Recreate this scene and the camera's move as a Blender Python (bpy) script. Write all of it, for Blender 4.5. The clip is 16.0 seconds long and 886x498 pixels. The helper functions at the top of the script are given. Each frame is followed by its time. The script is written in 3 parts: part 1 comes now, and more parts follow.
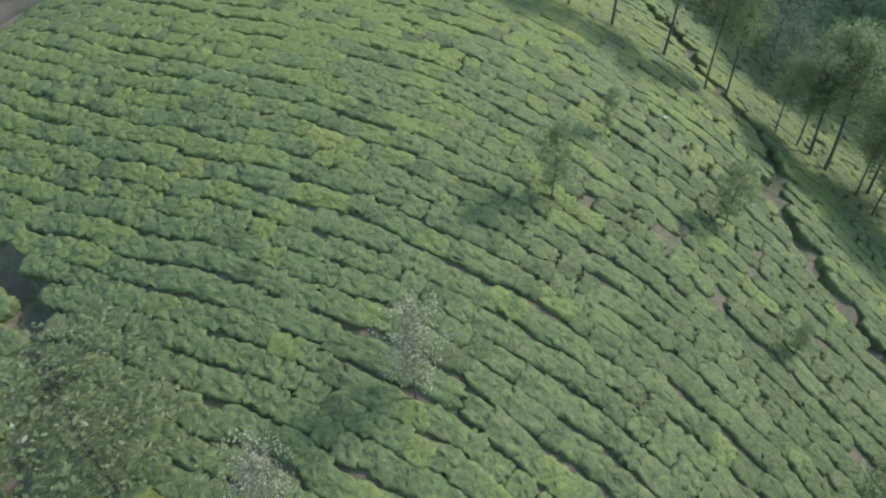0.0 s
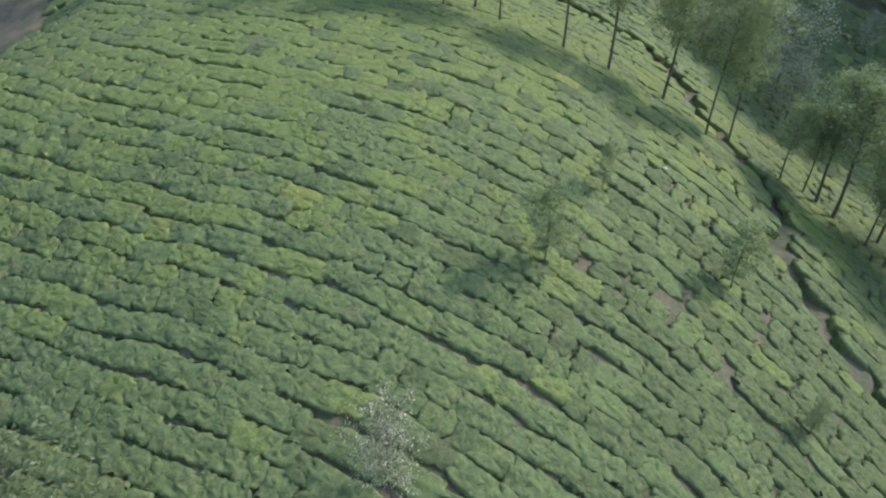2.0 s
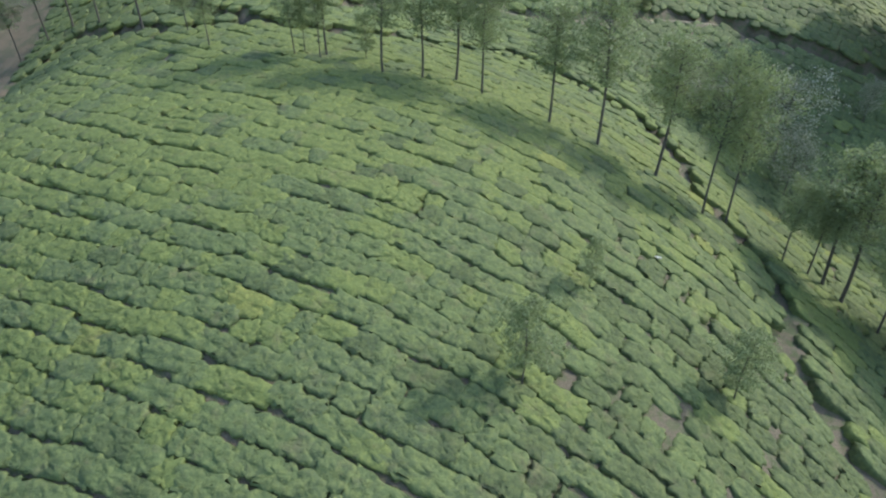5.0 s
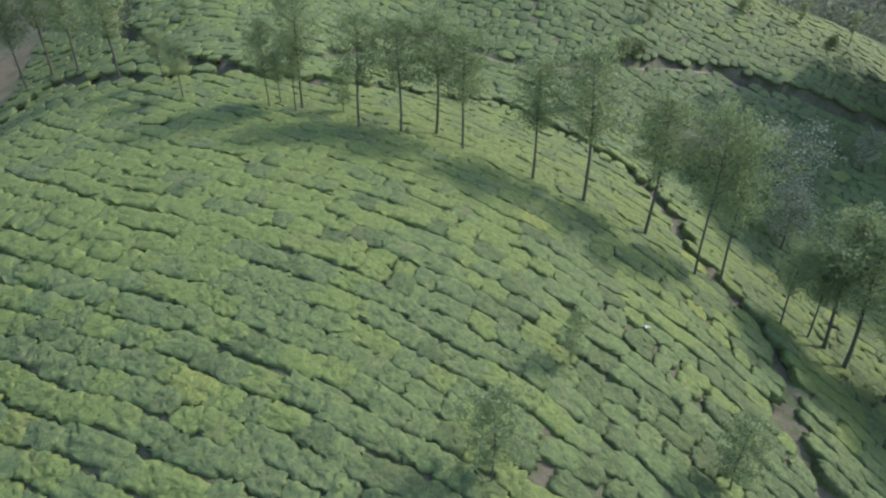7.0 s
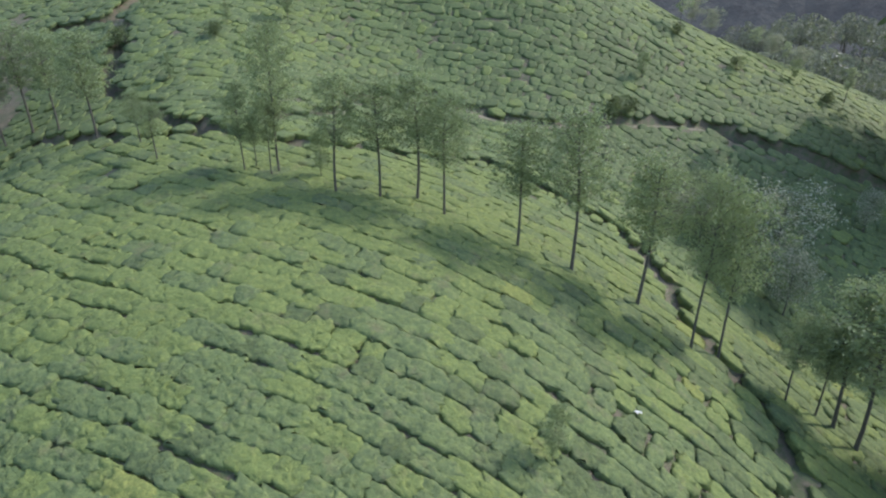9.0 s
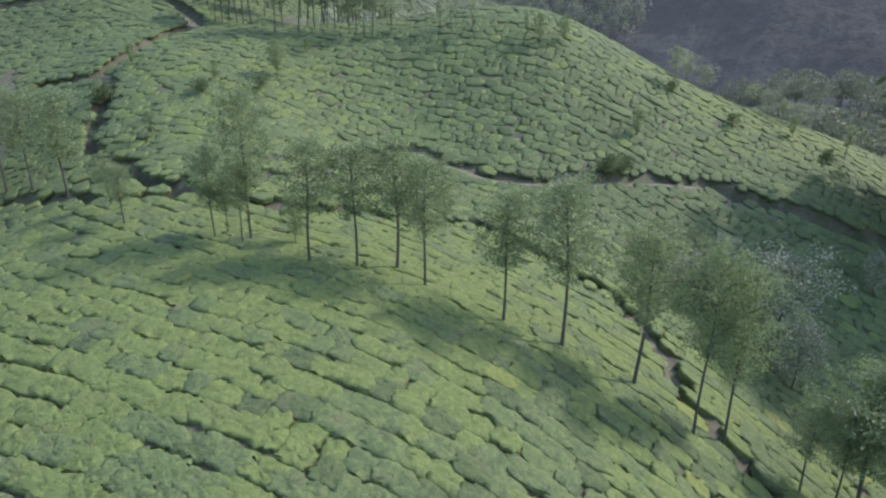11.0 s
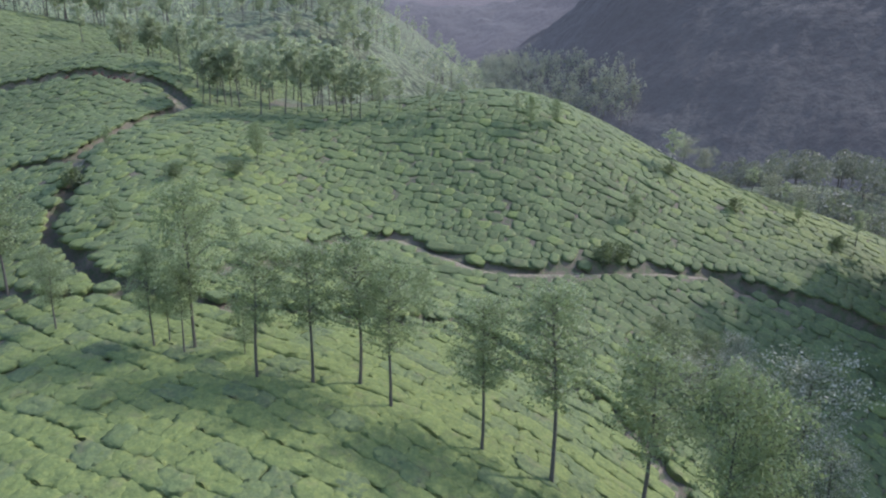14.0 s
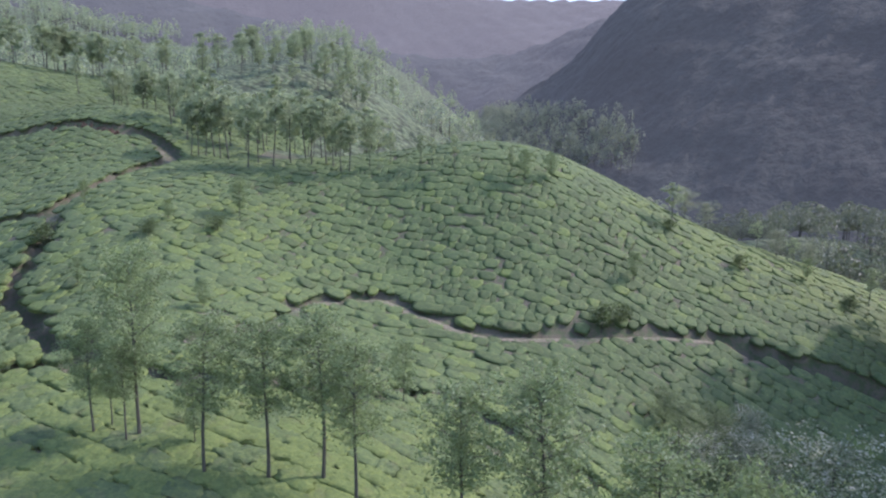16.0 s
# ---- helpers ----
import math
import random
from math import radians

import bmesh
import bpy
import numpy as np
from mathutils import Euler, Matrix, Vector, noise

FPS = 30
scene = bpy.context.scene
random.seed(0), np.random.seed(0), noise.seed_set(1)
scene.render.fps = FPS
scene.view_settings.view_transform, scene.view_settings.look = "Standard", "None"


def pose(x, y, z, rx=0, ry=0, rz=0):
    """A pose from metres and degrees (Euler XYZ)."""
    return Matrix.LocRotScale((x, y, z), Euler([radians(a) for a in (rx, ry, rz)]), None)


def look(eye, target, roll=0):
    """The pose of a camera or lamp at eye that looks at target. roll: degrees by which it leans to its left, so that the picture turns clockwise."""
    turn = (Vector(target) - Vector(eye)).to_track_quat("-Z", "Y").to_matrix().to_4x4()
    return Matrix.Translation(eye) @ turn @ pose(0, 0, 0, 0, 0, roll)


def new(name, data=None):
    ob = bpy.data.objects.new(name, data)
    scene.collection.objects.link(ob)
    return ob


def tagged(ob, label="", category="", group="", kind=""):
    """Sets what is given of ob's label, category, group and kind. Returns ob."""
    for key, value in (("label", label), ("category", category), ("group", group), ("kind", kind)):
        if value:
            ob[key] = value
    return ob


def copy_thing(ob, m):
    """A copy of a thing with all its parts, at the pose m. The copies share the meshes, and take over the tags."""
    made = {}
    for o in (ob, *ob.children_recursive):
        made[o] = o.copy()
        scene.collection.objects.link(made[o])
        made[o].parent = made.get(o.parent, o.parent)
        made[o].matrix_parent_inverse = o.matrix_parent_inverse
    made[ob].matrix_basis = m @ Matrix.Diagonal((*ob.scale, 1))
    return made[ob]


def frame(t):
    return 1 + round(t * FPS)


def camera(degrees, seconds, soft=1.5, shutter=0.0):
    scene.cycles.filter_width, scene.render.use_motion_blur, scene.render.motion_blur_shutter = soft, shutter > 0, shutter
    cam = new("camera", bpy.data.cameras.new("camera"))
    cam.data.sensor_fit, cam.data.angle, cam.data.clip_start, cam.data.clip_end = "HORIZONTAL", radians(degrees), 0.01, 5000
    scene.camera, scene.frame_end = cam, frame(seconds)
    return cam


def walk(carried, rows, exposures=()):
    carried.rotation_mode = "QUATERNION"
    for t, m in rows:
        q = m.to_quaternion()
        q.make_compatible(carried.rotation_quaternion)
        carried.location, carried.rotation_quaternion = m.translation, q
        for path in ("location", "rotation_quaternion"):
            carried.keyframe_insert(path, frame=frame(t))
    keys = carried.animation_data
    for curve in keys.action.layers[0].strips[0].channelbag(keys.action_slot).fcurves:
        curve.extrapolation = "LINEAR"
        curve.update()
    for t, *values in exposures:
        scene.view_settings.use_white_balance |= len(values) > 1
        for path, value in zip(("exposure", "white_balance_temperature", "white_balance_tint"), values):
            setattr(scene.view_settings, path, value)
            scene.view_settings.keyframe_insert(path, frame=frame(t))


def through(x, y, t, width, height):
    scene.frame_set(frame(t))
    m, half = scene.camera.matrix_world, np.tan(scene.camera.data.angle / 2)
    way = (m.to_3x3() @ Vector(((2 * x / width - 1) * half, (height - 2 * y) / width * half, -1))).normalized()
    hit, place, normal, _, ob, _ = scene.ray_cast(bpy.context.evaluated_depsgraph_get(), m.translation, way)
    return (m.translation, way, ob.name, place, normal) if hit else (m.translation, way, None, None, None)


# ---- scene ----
cam = camera(73.8, 16.0, soft=2.25)
PATH = [
    (0, (-0.442, -1.653, 20.751), (-0.413, -0.052, 19.554), -0.6),
    (0.5, (-0.239, -0.938, 20.854), (-0.21, 0.671, 19.665), -0.6),
    (1, (-0.071, -0.157, 20.951), (-0.04, 1.459, 19.773), -0.5),
    (1.5, (0.118, 0.651, 21.114), (0.151, 2.28, 19.954), -0.4),
    (2, (0.349, 1.434, 21.276), (0.381, 3.076, 20.135), -0.4),
    (2.5, (0.554, 2.198, 21.406), (0.588, 3.854, 20.286), -0.4),
    (3, (0.798, 2.955, 21.541), (0.832, 4.625, 20.44), -0.3),
    (3.5, (1.044, 3.711, 21.684), (1.08, 5.393, 20.603), -0.3),
    (4, (1.313, 4.426, 21.852), (1.349, 6.12, 20.79), -0.2),
    (4.2, (1.4, 4.672, 21.903), (1.436, 6.37, 20.847), -0.2),
    (6.3, (2.963, 7.338, 22.524), (2.993, 9.09, 21.56), 0.0),
    (6.5, (3.109, 7.611, 22.546), (3.138, 9.369, 21.593), -0.0),
    (7, (3.461, 8.242, 22.668), (3.492, 10.014, 21.741), -0.0),
    (7.5, (3.823, 8.852, 22.786), (3.852, 10.641, 21.892), -0.1),
    (8, (4.225, 9.459, 22.922), (4.251, 11.264, 22.061), -0.0),
    (8.5, (4.557, 10.056, 23.079), (4.583, 11.877, 22.253), -0.0),
    (9, (4.904, 10.714, 23.22), (4.926, 12.55, 22.428), -0.0),
    (9.2, (4.979, 10.945, 23.271), (5.003, 12.787, 22.491), -0.0),
    (11.3, (6.33, 13.984, 23.823), (6.345, 15.884, 23.197), 0.1),
    (11.5, (6.42, 14.298, 23.833), (6.435, 16.203, 23.222), 0.0),
    (12, (6.716, 15.035, 23.916), (6.73, 16.951, 23.345), 0.1),
    (12.5, (7.016, 15.777, 24.031), (7.027, 17.705, 23.499), 0.1),
    (13, (7.3, 16.556, 24.175), (7.31, 18.494, 23.681), 0.1),
    (13.5, (7.605, 17.323, 24.316), (7.613, 19.27, 23.862), 0.2),
    (14, (7.891, 18.125, 24.474), (7.898, 20.081, 24.059), 0.2),
    (14.5, (8.238, 18.932, 24.642), (8.242, 20.897, 24.265), 0.2),
    (15, (8.571, 19.734, 24.773), (8.573, 21.705, 24.436), 0.3),
    (15.5, (8.859, 20.559, 24.908), (8.86, 22.536, 24.61), 0.3),
    (16, (9.138, 21.361, 25.147), (9.137, 23.344, 24.886), 0.3),
]
# the picture turns a little cooler as the view lifts towards the valley
TINT = ((0, 1.06, 6500, 10), (6, 1.06, 6500, 10), (9, 1.06, 6420, 13), (12, 1.09, 6200, 18), (16, 1.11, 6050, 23))
walk(cam, [(t, look(eye, target, roll)) for t, eye, target, roll in PATH], TINT)

# ---- light ----
SUN_SIDE, SUN_UP = 20.0, 42.0          # degrees from +x towards +y, and above the horizon
world = bpy.data.worlds.new("sky")
scene.world = world
world.use_nodes = True
wt = world.node_tree
sky = wt.nodes.new("ShaderNodeTexSky")
sky.sky_type = "NISHITA"
sky.sun_disc = False
sky.sun_elevation = radians(SUN_UP)
sky.sun_rotation = radians(90 - SUN_SIDE)
sky.air_density, sky.dust_density, sky.ozone_density = 1.3, 1.5, 1.5
wt.nodes["Background"].inputs["Strength"].default_value = 0.15
wt.links.new(sky.outputs["Color"], wt.nodes["Background"].inputs["Color"])
sun_data = bpy.data.lights.new("sun", "SUN")
sun_data.energy, sun_data.angle, sun_data.color = 1.75, radians(1.5), (1.0, 0.95, 0.87)
sun = new("sun", sun_data)
sun.matrix_world = look((60, 25, 90), (60 - math.cos(radians(SUN_SIDE)), 25 - math.sin(radians(SUN_SIDE)), 90 - math.tan(radians(SUN_UP))))


# ---- materials ----
def nodes_of(name):
    m = bpy.data.materials.new(name)
    m.use_nodes = True
    t = m.node_tree
    return m, t, t.nodes["Principled BSDF"], t.nodes["Material Output"]


def noise_node(t, vec, scale, detail=3.0, rough=0.6):
    n = t.nodes.new("ShaderNodeTexNoise")
    n.inputs["Scale"].default_value, n.inputs["Detail"].default_value, n.inputs["Roughness"].default_value = scale, detail, rough
    t.links.new(vec, n.inputs["Vector"])
    return n.outputs["Fac"]


def ramp(t, fac, stops):
    r = t.nodes.new("ShaderNodeValToRGB")
    while len(r.color_ramp.elements) < len(stops):
        r.color_ramp.elements.new(0.5)
    for e, (p, c) in zip(r.color_ramp.elements, stops):
        e.position, e.color = p, (*c, 1)
    t.links.new(fac, r.inputs["Fac"])
    return r.outputs["Color"]


def mix(t, fac, a, b, blend="MIX"):
    n = t.nodes.new("ShaderNodeMix")
    n.data_type, n.blend_type = "RGBA", blend
    for sock, v in ((n.inputs[0], fac), (n.inputs[6], a), (n.inputs[7], b)):
        if isinstance(v, (int, float)):
            sock.default_value = v
        elif isinstance(v, tuple):
            sock.default_value = (*v, 1)
        else:
            t.links.new(v, sock)
    return n.outputs[2]


def bump(t, height, strength, distance):
    b = t.nodes.new("ShaderNodeBump")
    b.inputs["Strength"].default_value, b.inputs["Distance"].default_value = strength, distance
    t.links.new(height, b.inputs["Height"])
    return b.outputs["Normal"]


def where(t):
    return t.nodes.new("ShaderNodeNewGeometry")


def tuft_cells(t, pos, scale, stray):
    """Rounded leaf tufts: distance from each tuft's middle, and a number of its own."""
    n = t.nodes.new("ShaderNodeTexNoise")
    n.inputs["Scale"].default_value, n.inputs["Detail"].default_value = scale * 0.8, 2.0
    t.links.new(pos, n.inputs["Vector"])
    add = t.nodes.new("ShaderNodeVectorMath")
    add.operation = "MULTIPLY_ADD"
    t.links.new(n.outputs["Color"], add.inputs[0])
    add.inputs[1].default_value = (stray,) * 3
    t.links.new(pos, add.inputs[2])
    v = t.nodes.new("ShaderNodeTexVoronoi")
    v.inputs["Scale"].default_value = scale
    t.links.new(add.outputs[0], v.inputs["Vector"])
    sep = t.nodes.new("ShaderNodeSeparateColor")
    t.links.new(v.outputs["Color"], sep.inputs[0])
    return v.outputs["Distance"], sep.outputs[0]


def tea_tone(t):
    """A number of its own for every bush, whether it is an object or a piece of a joined row."""
    own = t.nodes.new("ShaderNodeAttribute")
    own.attribute_name = "tone"
    info = t.nodes.new("ShaderNodeObjectInfo")
    add = t.nodes.new("ShaderNodeMath")
    t.links.new(own.outputs["Fac"], add.inputs[0])
    t.links.new(info.outputs["Random"], add.inputs[1])
    part_of = t.nodes.new("ShaderNodeMath")
    part_of.operation = "FRACT"
    t.links.new(add.outputs[0], part_of.inputs[0])
    return part_of.outputs[0]


def tea_material(name, dull, fresh, flush):
    """Clipped tea leaves: each bush has its own age of leaf; patches of new shoots, dry twigs and leaf grain on it."""
    m, t, p, out = nodes_of(name)
    pos = where(t).outputs["Position"]
    tone = tea_tone(t)
    broad = noise_node(t, pos, 0.13, 3.0)
    patch = noise_node(t, pos, 1.5, 3.0, 0.55)
    shoot = noise_node(t, pos, 3.4, 3.0, 0.6)
    grain = noise_node(t, pos, 22.0, 2.0, 0.6)
    dist, own = tuft_cells(t, pos, 7.0, 0.2)
    c = mix(t, ramp(t, tone, [(0.0, (0, 0, 0)), (0.75, (0.5, 0.5, 0.5)), (1.0, (0.66, 0.66, 0.66))]), dull, fresh)
    c = mix(t, ramp(t, broad, [(0.38, (0, 0, 0)), (0.64, (0.55, 0.55, 0.55))]), c, fresh)
    c = mix(t, ramp(t, patch, [(0.42, (0, 0, 0)), (0.7, (0.8, 0.8, 0.8))]), c, tuple(v * 0.86 for v in dull))
    c = mix(t, ramp(t, shoot, [(0.46, (0, 0, 0)), (0.68, (0.85, 0.85, 0.85))]), c, flush)
    c = mix(t, ramp(t, noise_node(t, pos, 0.8, 4.0, 0.7), [(0.56, (0, 0, 0)), (0.72, (0.6, 0.6, 0.6))]), c, (0.145, 0.135, 0.08))
    c = mix(t, ramp(t, own, [(0.0, (0.28, 0.28, 0.28)), (0.35, (0, 0, 0)), (0.75, (0, 0, 0)), (1.0, (0.3, 0.3, 0.3))]), c, tuple(v * 1.45 for v in flush))
    c = mix(t, ramp(t, grain, [(0.3, (0.4, 0.4, 0.4)), (0.52, (0, 0, 0))]), c, tuple(v * 0.55 for v in dull))
    t.links.new(c, p.inputs["Base Color"])
    p.inputs["Roughness"].default_value = 0.8
    p.inputs["Specular IOR Level"].default_value = 0.2
    h = mix(t, 0.45, dist, grain)
    b = bump(t, h, 0.55, 0.06)
    b.node.invert = True
    t.links.new(b, p.inputs["Normal"])
    return m


def leaf_material(name, a, b, pale=None, share=0.2, through=0.35):
    """Tree leaves, partly lit through; pale: the colour of leaves that turn their silvery side."""
    m, t, p, out = nodes_of(name)
    g = where(t)
    c = mix(t, g.outputs["Random Per Island"], a, b)
    if pale:
        c = mix(t, ramp(t, g.outputs["Random Per Island"], [(1 - share - 0.01, (0, 0, 0)), (1 - share, (1, 1, 1))]), c, pale)
    t.links.new(c, p.inputs["Base Color"])
    p.inputs["Roughness"].default_value = 0.55
    tr = t.nodes.new("ShaderNodeBsdfTranslucent")
    t.links.new(mix(t, 0.5, c, (0.28, 0.38, 0.12)), tr.inputs["Color"])
    s = t.nodes.new("ShaderNodeMixShader")
    s.inputs[0].default_value = through
    t.links.new(p.outputs[0], s.inputs[1])
    t.links.new(tr.outputs[0], s.inputs[2])
    t.links.new(s.outputs[0], out.inputs["Surface"])
    return m


def earth_material(name, dark, light, scale=0.7, green=None):
    m, t, p, out = nodes_of(name)
    pos = where(t).outputs["Position"]
    c = mix(t, noise_node(t, pos, scale, 4.0), dark, light)
    if green:
        c = mix(t, ramp(t, noise_node(t, pos, scale * 2.3, 3.0), [(0.45, (0, 0, 0)), (0.6, (1, 1, 1))]), c, green)
    fine = noise_node(t, pos, 14.0, 4.0, 0.7)
    c = mix(t, ramp(t, fine, [(0.35, (0.5, 0.5, 0.5)), (0.5, (0, 0, 0))]), c, tuple(v * 0.4 for v in dark))
    t.links.new(c, p.inputs["Base Color"])
    p.inputs["Roughness"].default_value = 0.95
    t.links.new(bump(t, fine, 0.8, 0.06), p.inputs["Normal"])
    return m


def slope_material(name, old, young):
    """Far slopes of clipped tea: rounded bushes a metre across, shade between them painted dark."""
    m, t, p, out = nodes_of(name)
    pos = where(t).outputs["Position"]
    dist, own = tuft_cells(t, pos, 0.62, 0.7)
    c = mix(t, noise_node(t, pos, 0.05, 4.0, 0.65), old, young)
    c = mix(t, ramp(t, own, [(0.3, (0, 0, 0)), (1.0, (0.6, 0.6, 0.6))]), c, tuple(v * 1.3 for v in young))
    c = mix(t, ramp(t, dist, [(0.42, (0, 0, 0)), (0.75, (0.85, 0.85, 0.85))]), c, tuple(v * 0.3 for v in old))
    c = mix(t, ramp(t, noise_node(t, pos, 0.11, 4.0, 0.7), [(0.54, (0, 0, 0)), (0.68, (0.7, 0.7, 0.7))]), c, (0.07, 0.085, 0.05))
    t.links.new(c, p.inputs["Base Color"])
    p.inputs["Roughness"].default_value = 0.9
    b = bump(t, dist, 0.9, 0.7)
    b.node.invert = True
    t.links.new(b, p.inputs["Normal"])
    return m


def bark_material():
    m, t, p, out = nodes_of("bark")
    pos = where(t).outputs["Position"]
    n = noise_node(t, pos, 6.0, 4.0)
    t.links.new(mix(t, n, (0.04, 0.038, 0.032), (0.11, 0.105, 0.09)), p.inputs["Base Color"])
    p.inputs["Roughness"].default_value = 0.9
    t.links.new(bump(t, n, 0.7, 0.03), p.inputs["Normal"])
    return m


def distance_material(name, low, high, haze_glow, strength):
    """A wooded mountain far off: stands of wood, single crowns, shade between them painted dark; the valley's blue air
    is painted in as a faint glow.
    """
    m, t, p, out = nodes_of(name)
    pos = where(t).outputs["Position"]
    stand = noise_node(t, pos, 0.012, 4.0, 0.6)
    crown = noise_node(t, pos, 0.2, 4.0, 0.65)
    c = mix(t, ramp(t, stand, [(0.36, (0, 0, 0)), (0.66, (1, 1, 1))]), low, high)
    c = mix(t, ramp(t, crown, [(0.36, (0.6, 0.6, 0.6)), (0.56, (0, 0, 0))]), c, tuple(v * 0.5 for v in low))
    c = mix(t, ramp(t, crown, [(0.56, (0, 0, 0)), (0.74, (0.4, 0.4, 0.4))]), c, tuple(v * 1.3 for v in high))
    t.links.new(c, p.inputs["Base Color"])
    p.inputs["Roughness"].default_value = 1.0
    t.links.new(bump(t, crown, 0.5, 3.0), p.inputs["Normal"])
    p.inputs["Emission Color"].default_value = (*haze_glow, 1)
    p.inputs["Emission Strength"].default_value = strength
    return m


TEA = tea_material("tea_leaves", (0.088, 0.122, 0.061), (0.111, 0.156, 0.061), (0.149, 0.186, 0.068))
TEA_YELLOW = tea_material("tea_leaves_yellow", (0.14, 0.175, 0.058), (0.18, 0.21, 0.058), (0.215, 0.235, 0.07))
# old tea; the same darker leaf colour stands for shade on the western slope
TEA_OLD_AND_SHADED = tea_material("tea_leaves_old_and_shaded", (0.072, 0.1, 0.05), (0.088, 0.122, 0.051), (0.117, 0.148, 0.057))
TEA_YOUNG = tea_material("tea_leaves_young", (0.114, 0.153, 0.059), (0.136, 0.182, 0.06), (0.168, 0.206, 0.064))
SOIL = earth_material("soil_and_litter", (0.1, 0.09, 0.062), (0.175, 0.15, 0.108), 0.7, (0.085, 0.11, 0.05))
# paler and less saturated than near tea: a little haze in the colour
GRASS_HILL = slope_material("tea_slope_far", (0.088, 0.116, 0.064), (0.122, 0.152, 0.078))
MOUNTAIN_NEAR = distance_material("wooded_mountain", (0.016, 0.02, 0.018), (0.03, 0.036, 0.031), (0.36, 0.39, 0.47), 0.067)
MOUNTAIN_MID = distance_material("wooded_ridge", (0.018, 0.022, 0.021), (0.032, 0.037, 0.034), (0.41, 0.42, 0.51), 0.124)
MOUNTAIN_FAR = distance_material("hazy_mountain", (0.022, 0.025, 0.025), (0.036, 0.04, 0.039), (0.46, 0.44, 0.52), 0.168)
PATH_EARTH = earth_material("trodden_earth", (0.17, 0.14, 0.1), (0.3, 0.25, 0.19), 1.1, (0.1, 0.13, 0.06))
FIELD_EARTH = earth_material("dry_field", (0.13, 0.105, 0.07), (0.2, 0.165, 0.11), 0.3, (0.1, 0.105, 0.06))
RED_EARTH = earth_material("red_bank", (0.1, 0.06, 0.04), (0.2, 0.12, 0.08), 0.6)
BARK = bark_material()
OAK_LEAF = leaf_material("silver_oak_leaves", (0.19, 0.245, 0.132), (0.235, 0.295, 0.158), None, 0.0, 0.46)
PALE_LEAF = leaf_material("silvery_leaves", (0.17, 0.195, 0.12), (0.25, 0.27, 0.18), (0.52, 0.5, 0.42), 0.4)
GREEN_LEAF = leaf_material("flecked_leaves", (0.105, 0.14, 0.068), (0.15, 0.185, 0.09), (0.3, 0.32, 0.22), 0.04)
# paler than the near oaks: haze put into the leaf colour
HAZY_LEAF = leaf_material("hazy_silver_oak_leaves", (0.32, 0.36, 0.27), (0.41, 0.45, 0.34), None, 0.0, 0.66)
DARK_LEAF = leaf_material("dark_leaves", (0.07, 0.1, 0.05), (0.13, 0.165, 0.075))
# greyed leaf colours: the haze over the distant woods is painted in
WOOD_LEAF = leaf_material("hazed_wood_leaves", (0.1, 0.106, 0.104), (0.165, 0.168, 0.165), (0.24, 0.235, 0.23), 0.15, 0.35)
FOOT_LEAF = leaf_material("hazed_foot_wood_leaves", (0.24, 0.245, 0.24), (0.33, 0.33, 0.32), None, 0.0, 0.6)
WHITE = earth_material("white_cloth", (0.7, 0.7, 0.7), (0.8, 0.8, 0.8))

# ---- the land ----
# heights of broad swells, 15 m apart, on a plane that rises away from the start
WEST_SWELLS = (
    (-1.0, -3.7, -3.4, -2.4, -4.0, -1.0, -0.5, -2.4, 0.0),
    (-0.5, -0.4, -1.3, -0.9, -4.6, -2.4, -2.4, 0.3, 4.3),
    (-0.8, -1.3, -1.8, 1.0, 0.3, -1.8, 3.8, -1.4, 0.0),
    (1.5, -0.3, 1.3, 1.5, 0.3, 1.7, -0.6, 2.1, -1.6),
    (0.0, 0.5, 1.4, 1.4, 1.9, -2.9, -1.6, 3.7, -2.5),
)
EAST_SWELLS = (
    (-3.8, -0.0, -0.6, 0.3, -1.1, -1.0, 1.6, 5.1, 0.2),
    (-2.3, -0.4, -4.1, -2.7, -3.2, -1.3, -2.6, 2.8, -2.6),
    (-0.3, -0.3, -2.4, -2.4, -5.4, 0.0, 0.8, 2.1, -8.6),
    (-0.4, -1.8, -2.7, -3.0, -2.5, -3.0, -2.6, 3.5, -8.0),
    (-0.7, -2.4, -1.8, -2.0, -1.7, -1.0, -2.4, -5.4, -9.1),
)
SWELLS = np.array(WEST_SWELLS + EAST_SWELLS)
SWELL_X = np.arange(10) * 15.0 - 56.0
SWELL_Y = np.arange(9) * 15.0 - 8.0


def smooth(v, a, b):
    s = np.clip((v - a) / (b - a), 0, 1)
    return s * s * (3 - 2 * s)


def hill(x, y, cx, cy, sx, sy):
    return np.exp(-((x - cx) / sx) ** 2 - ((y - cy) / sy) ** 2)


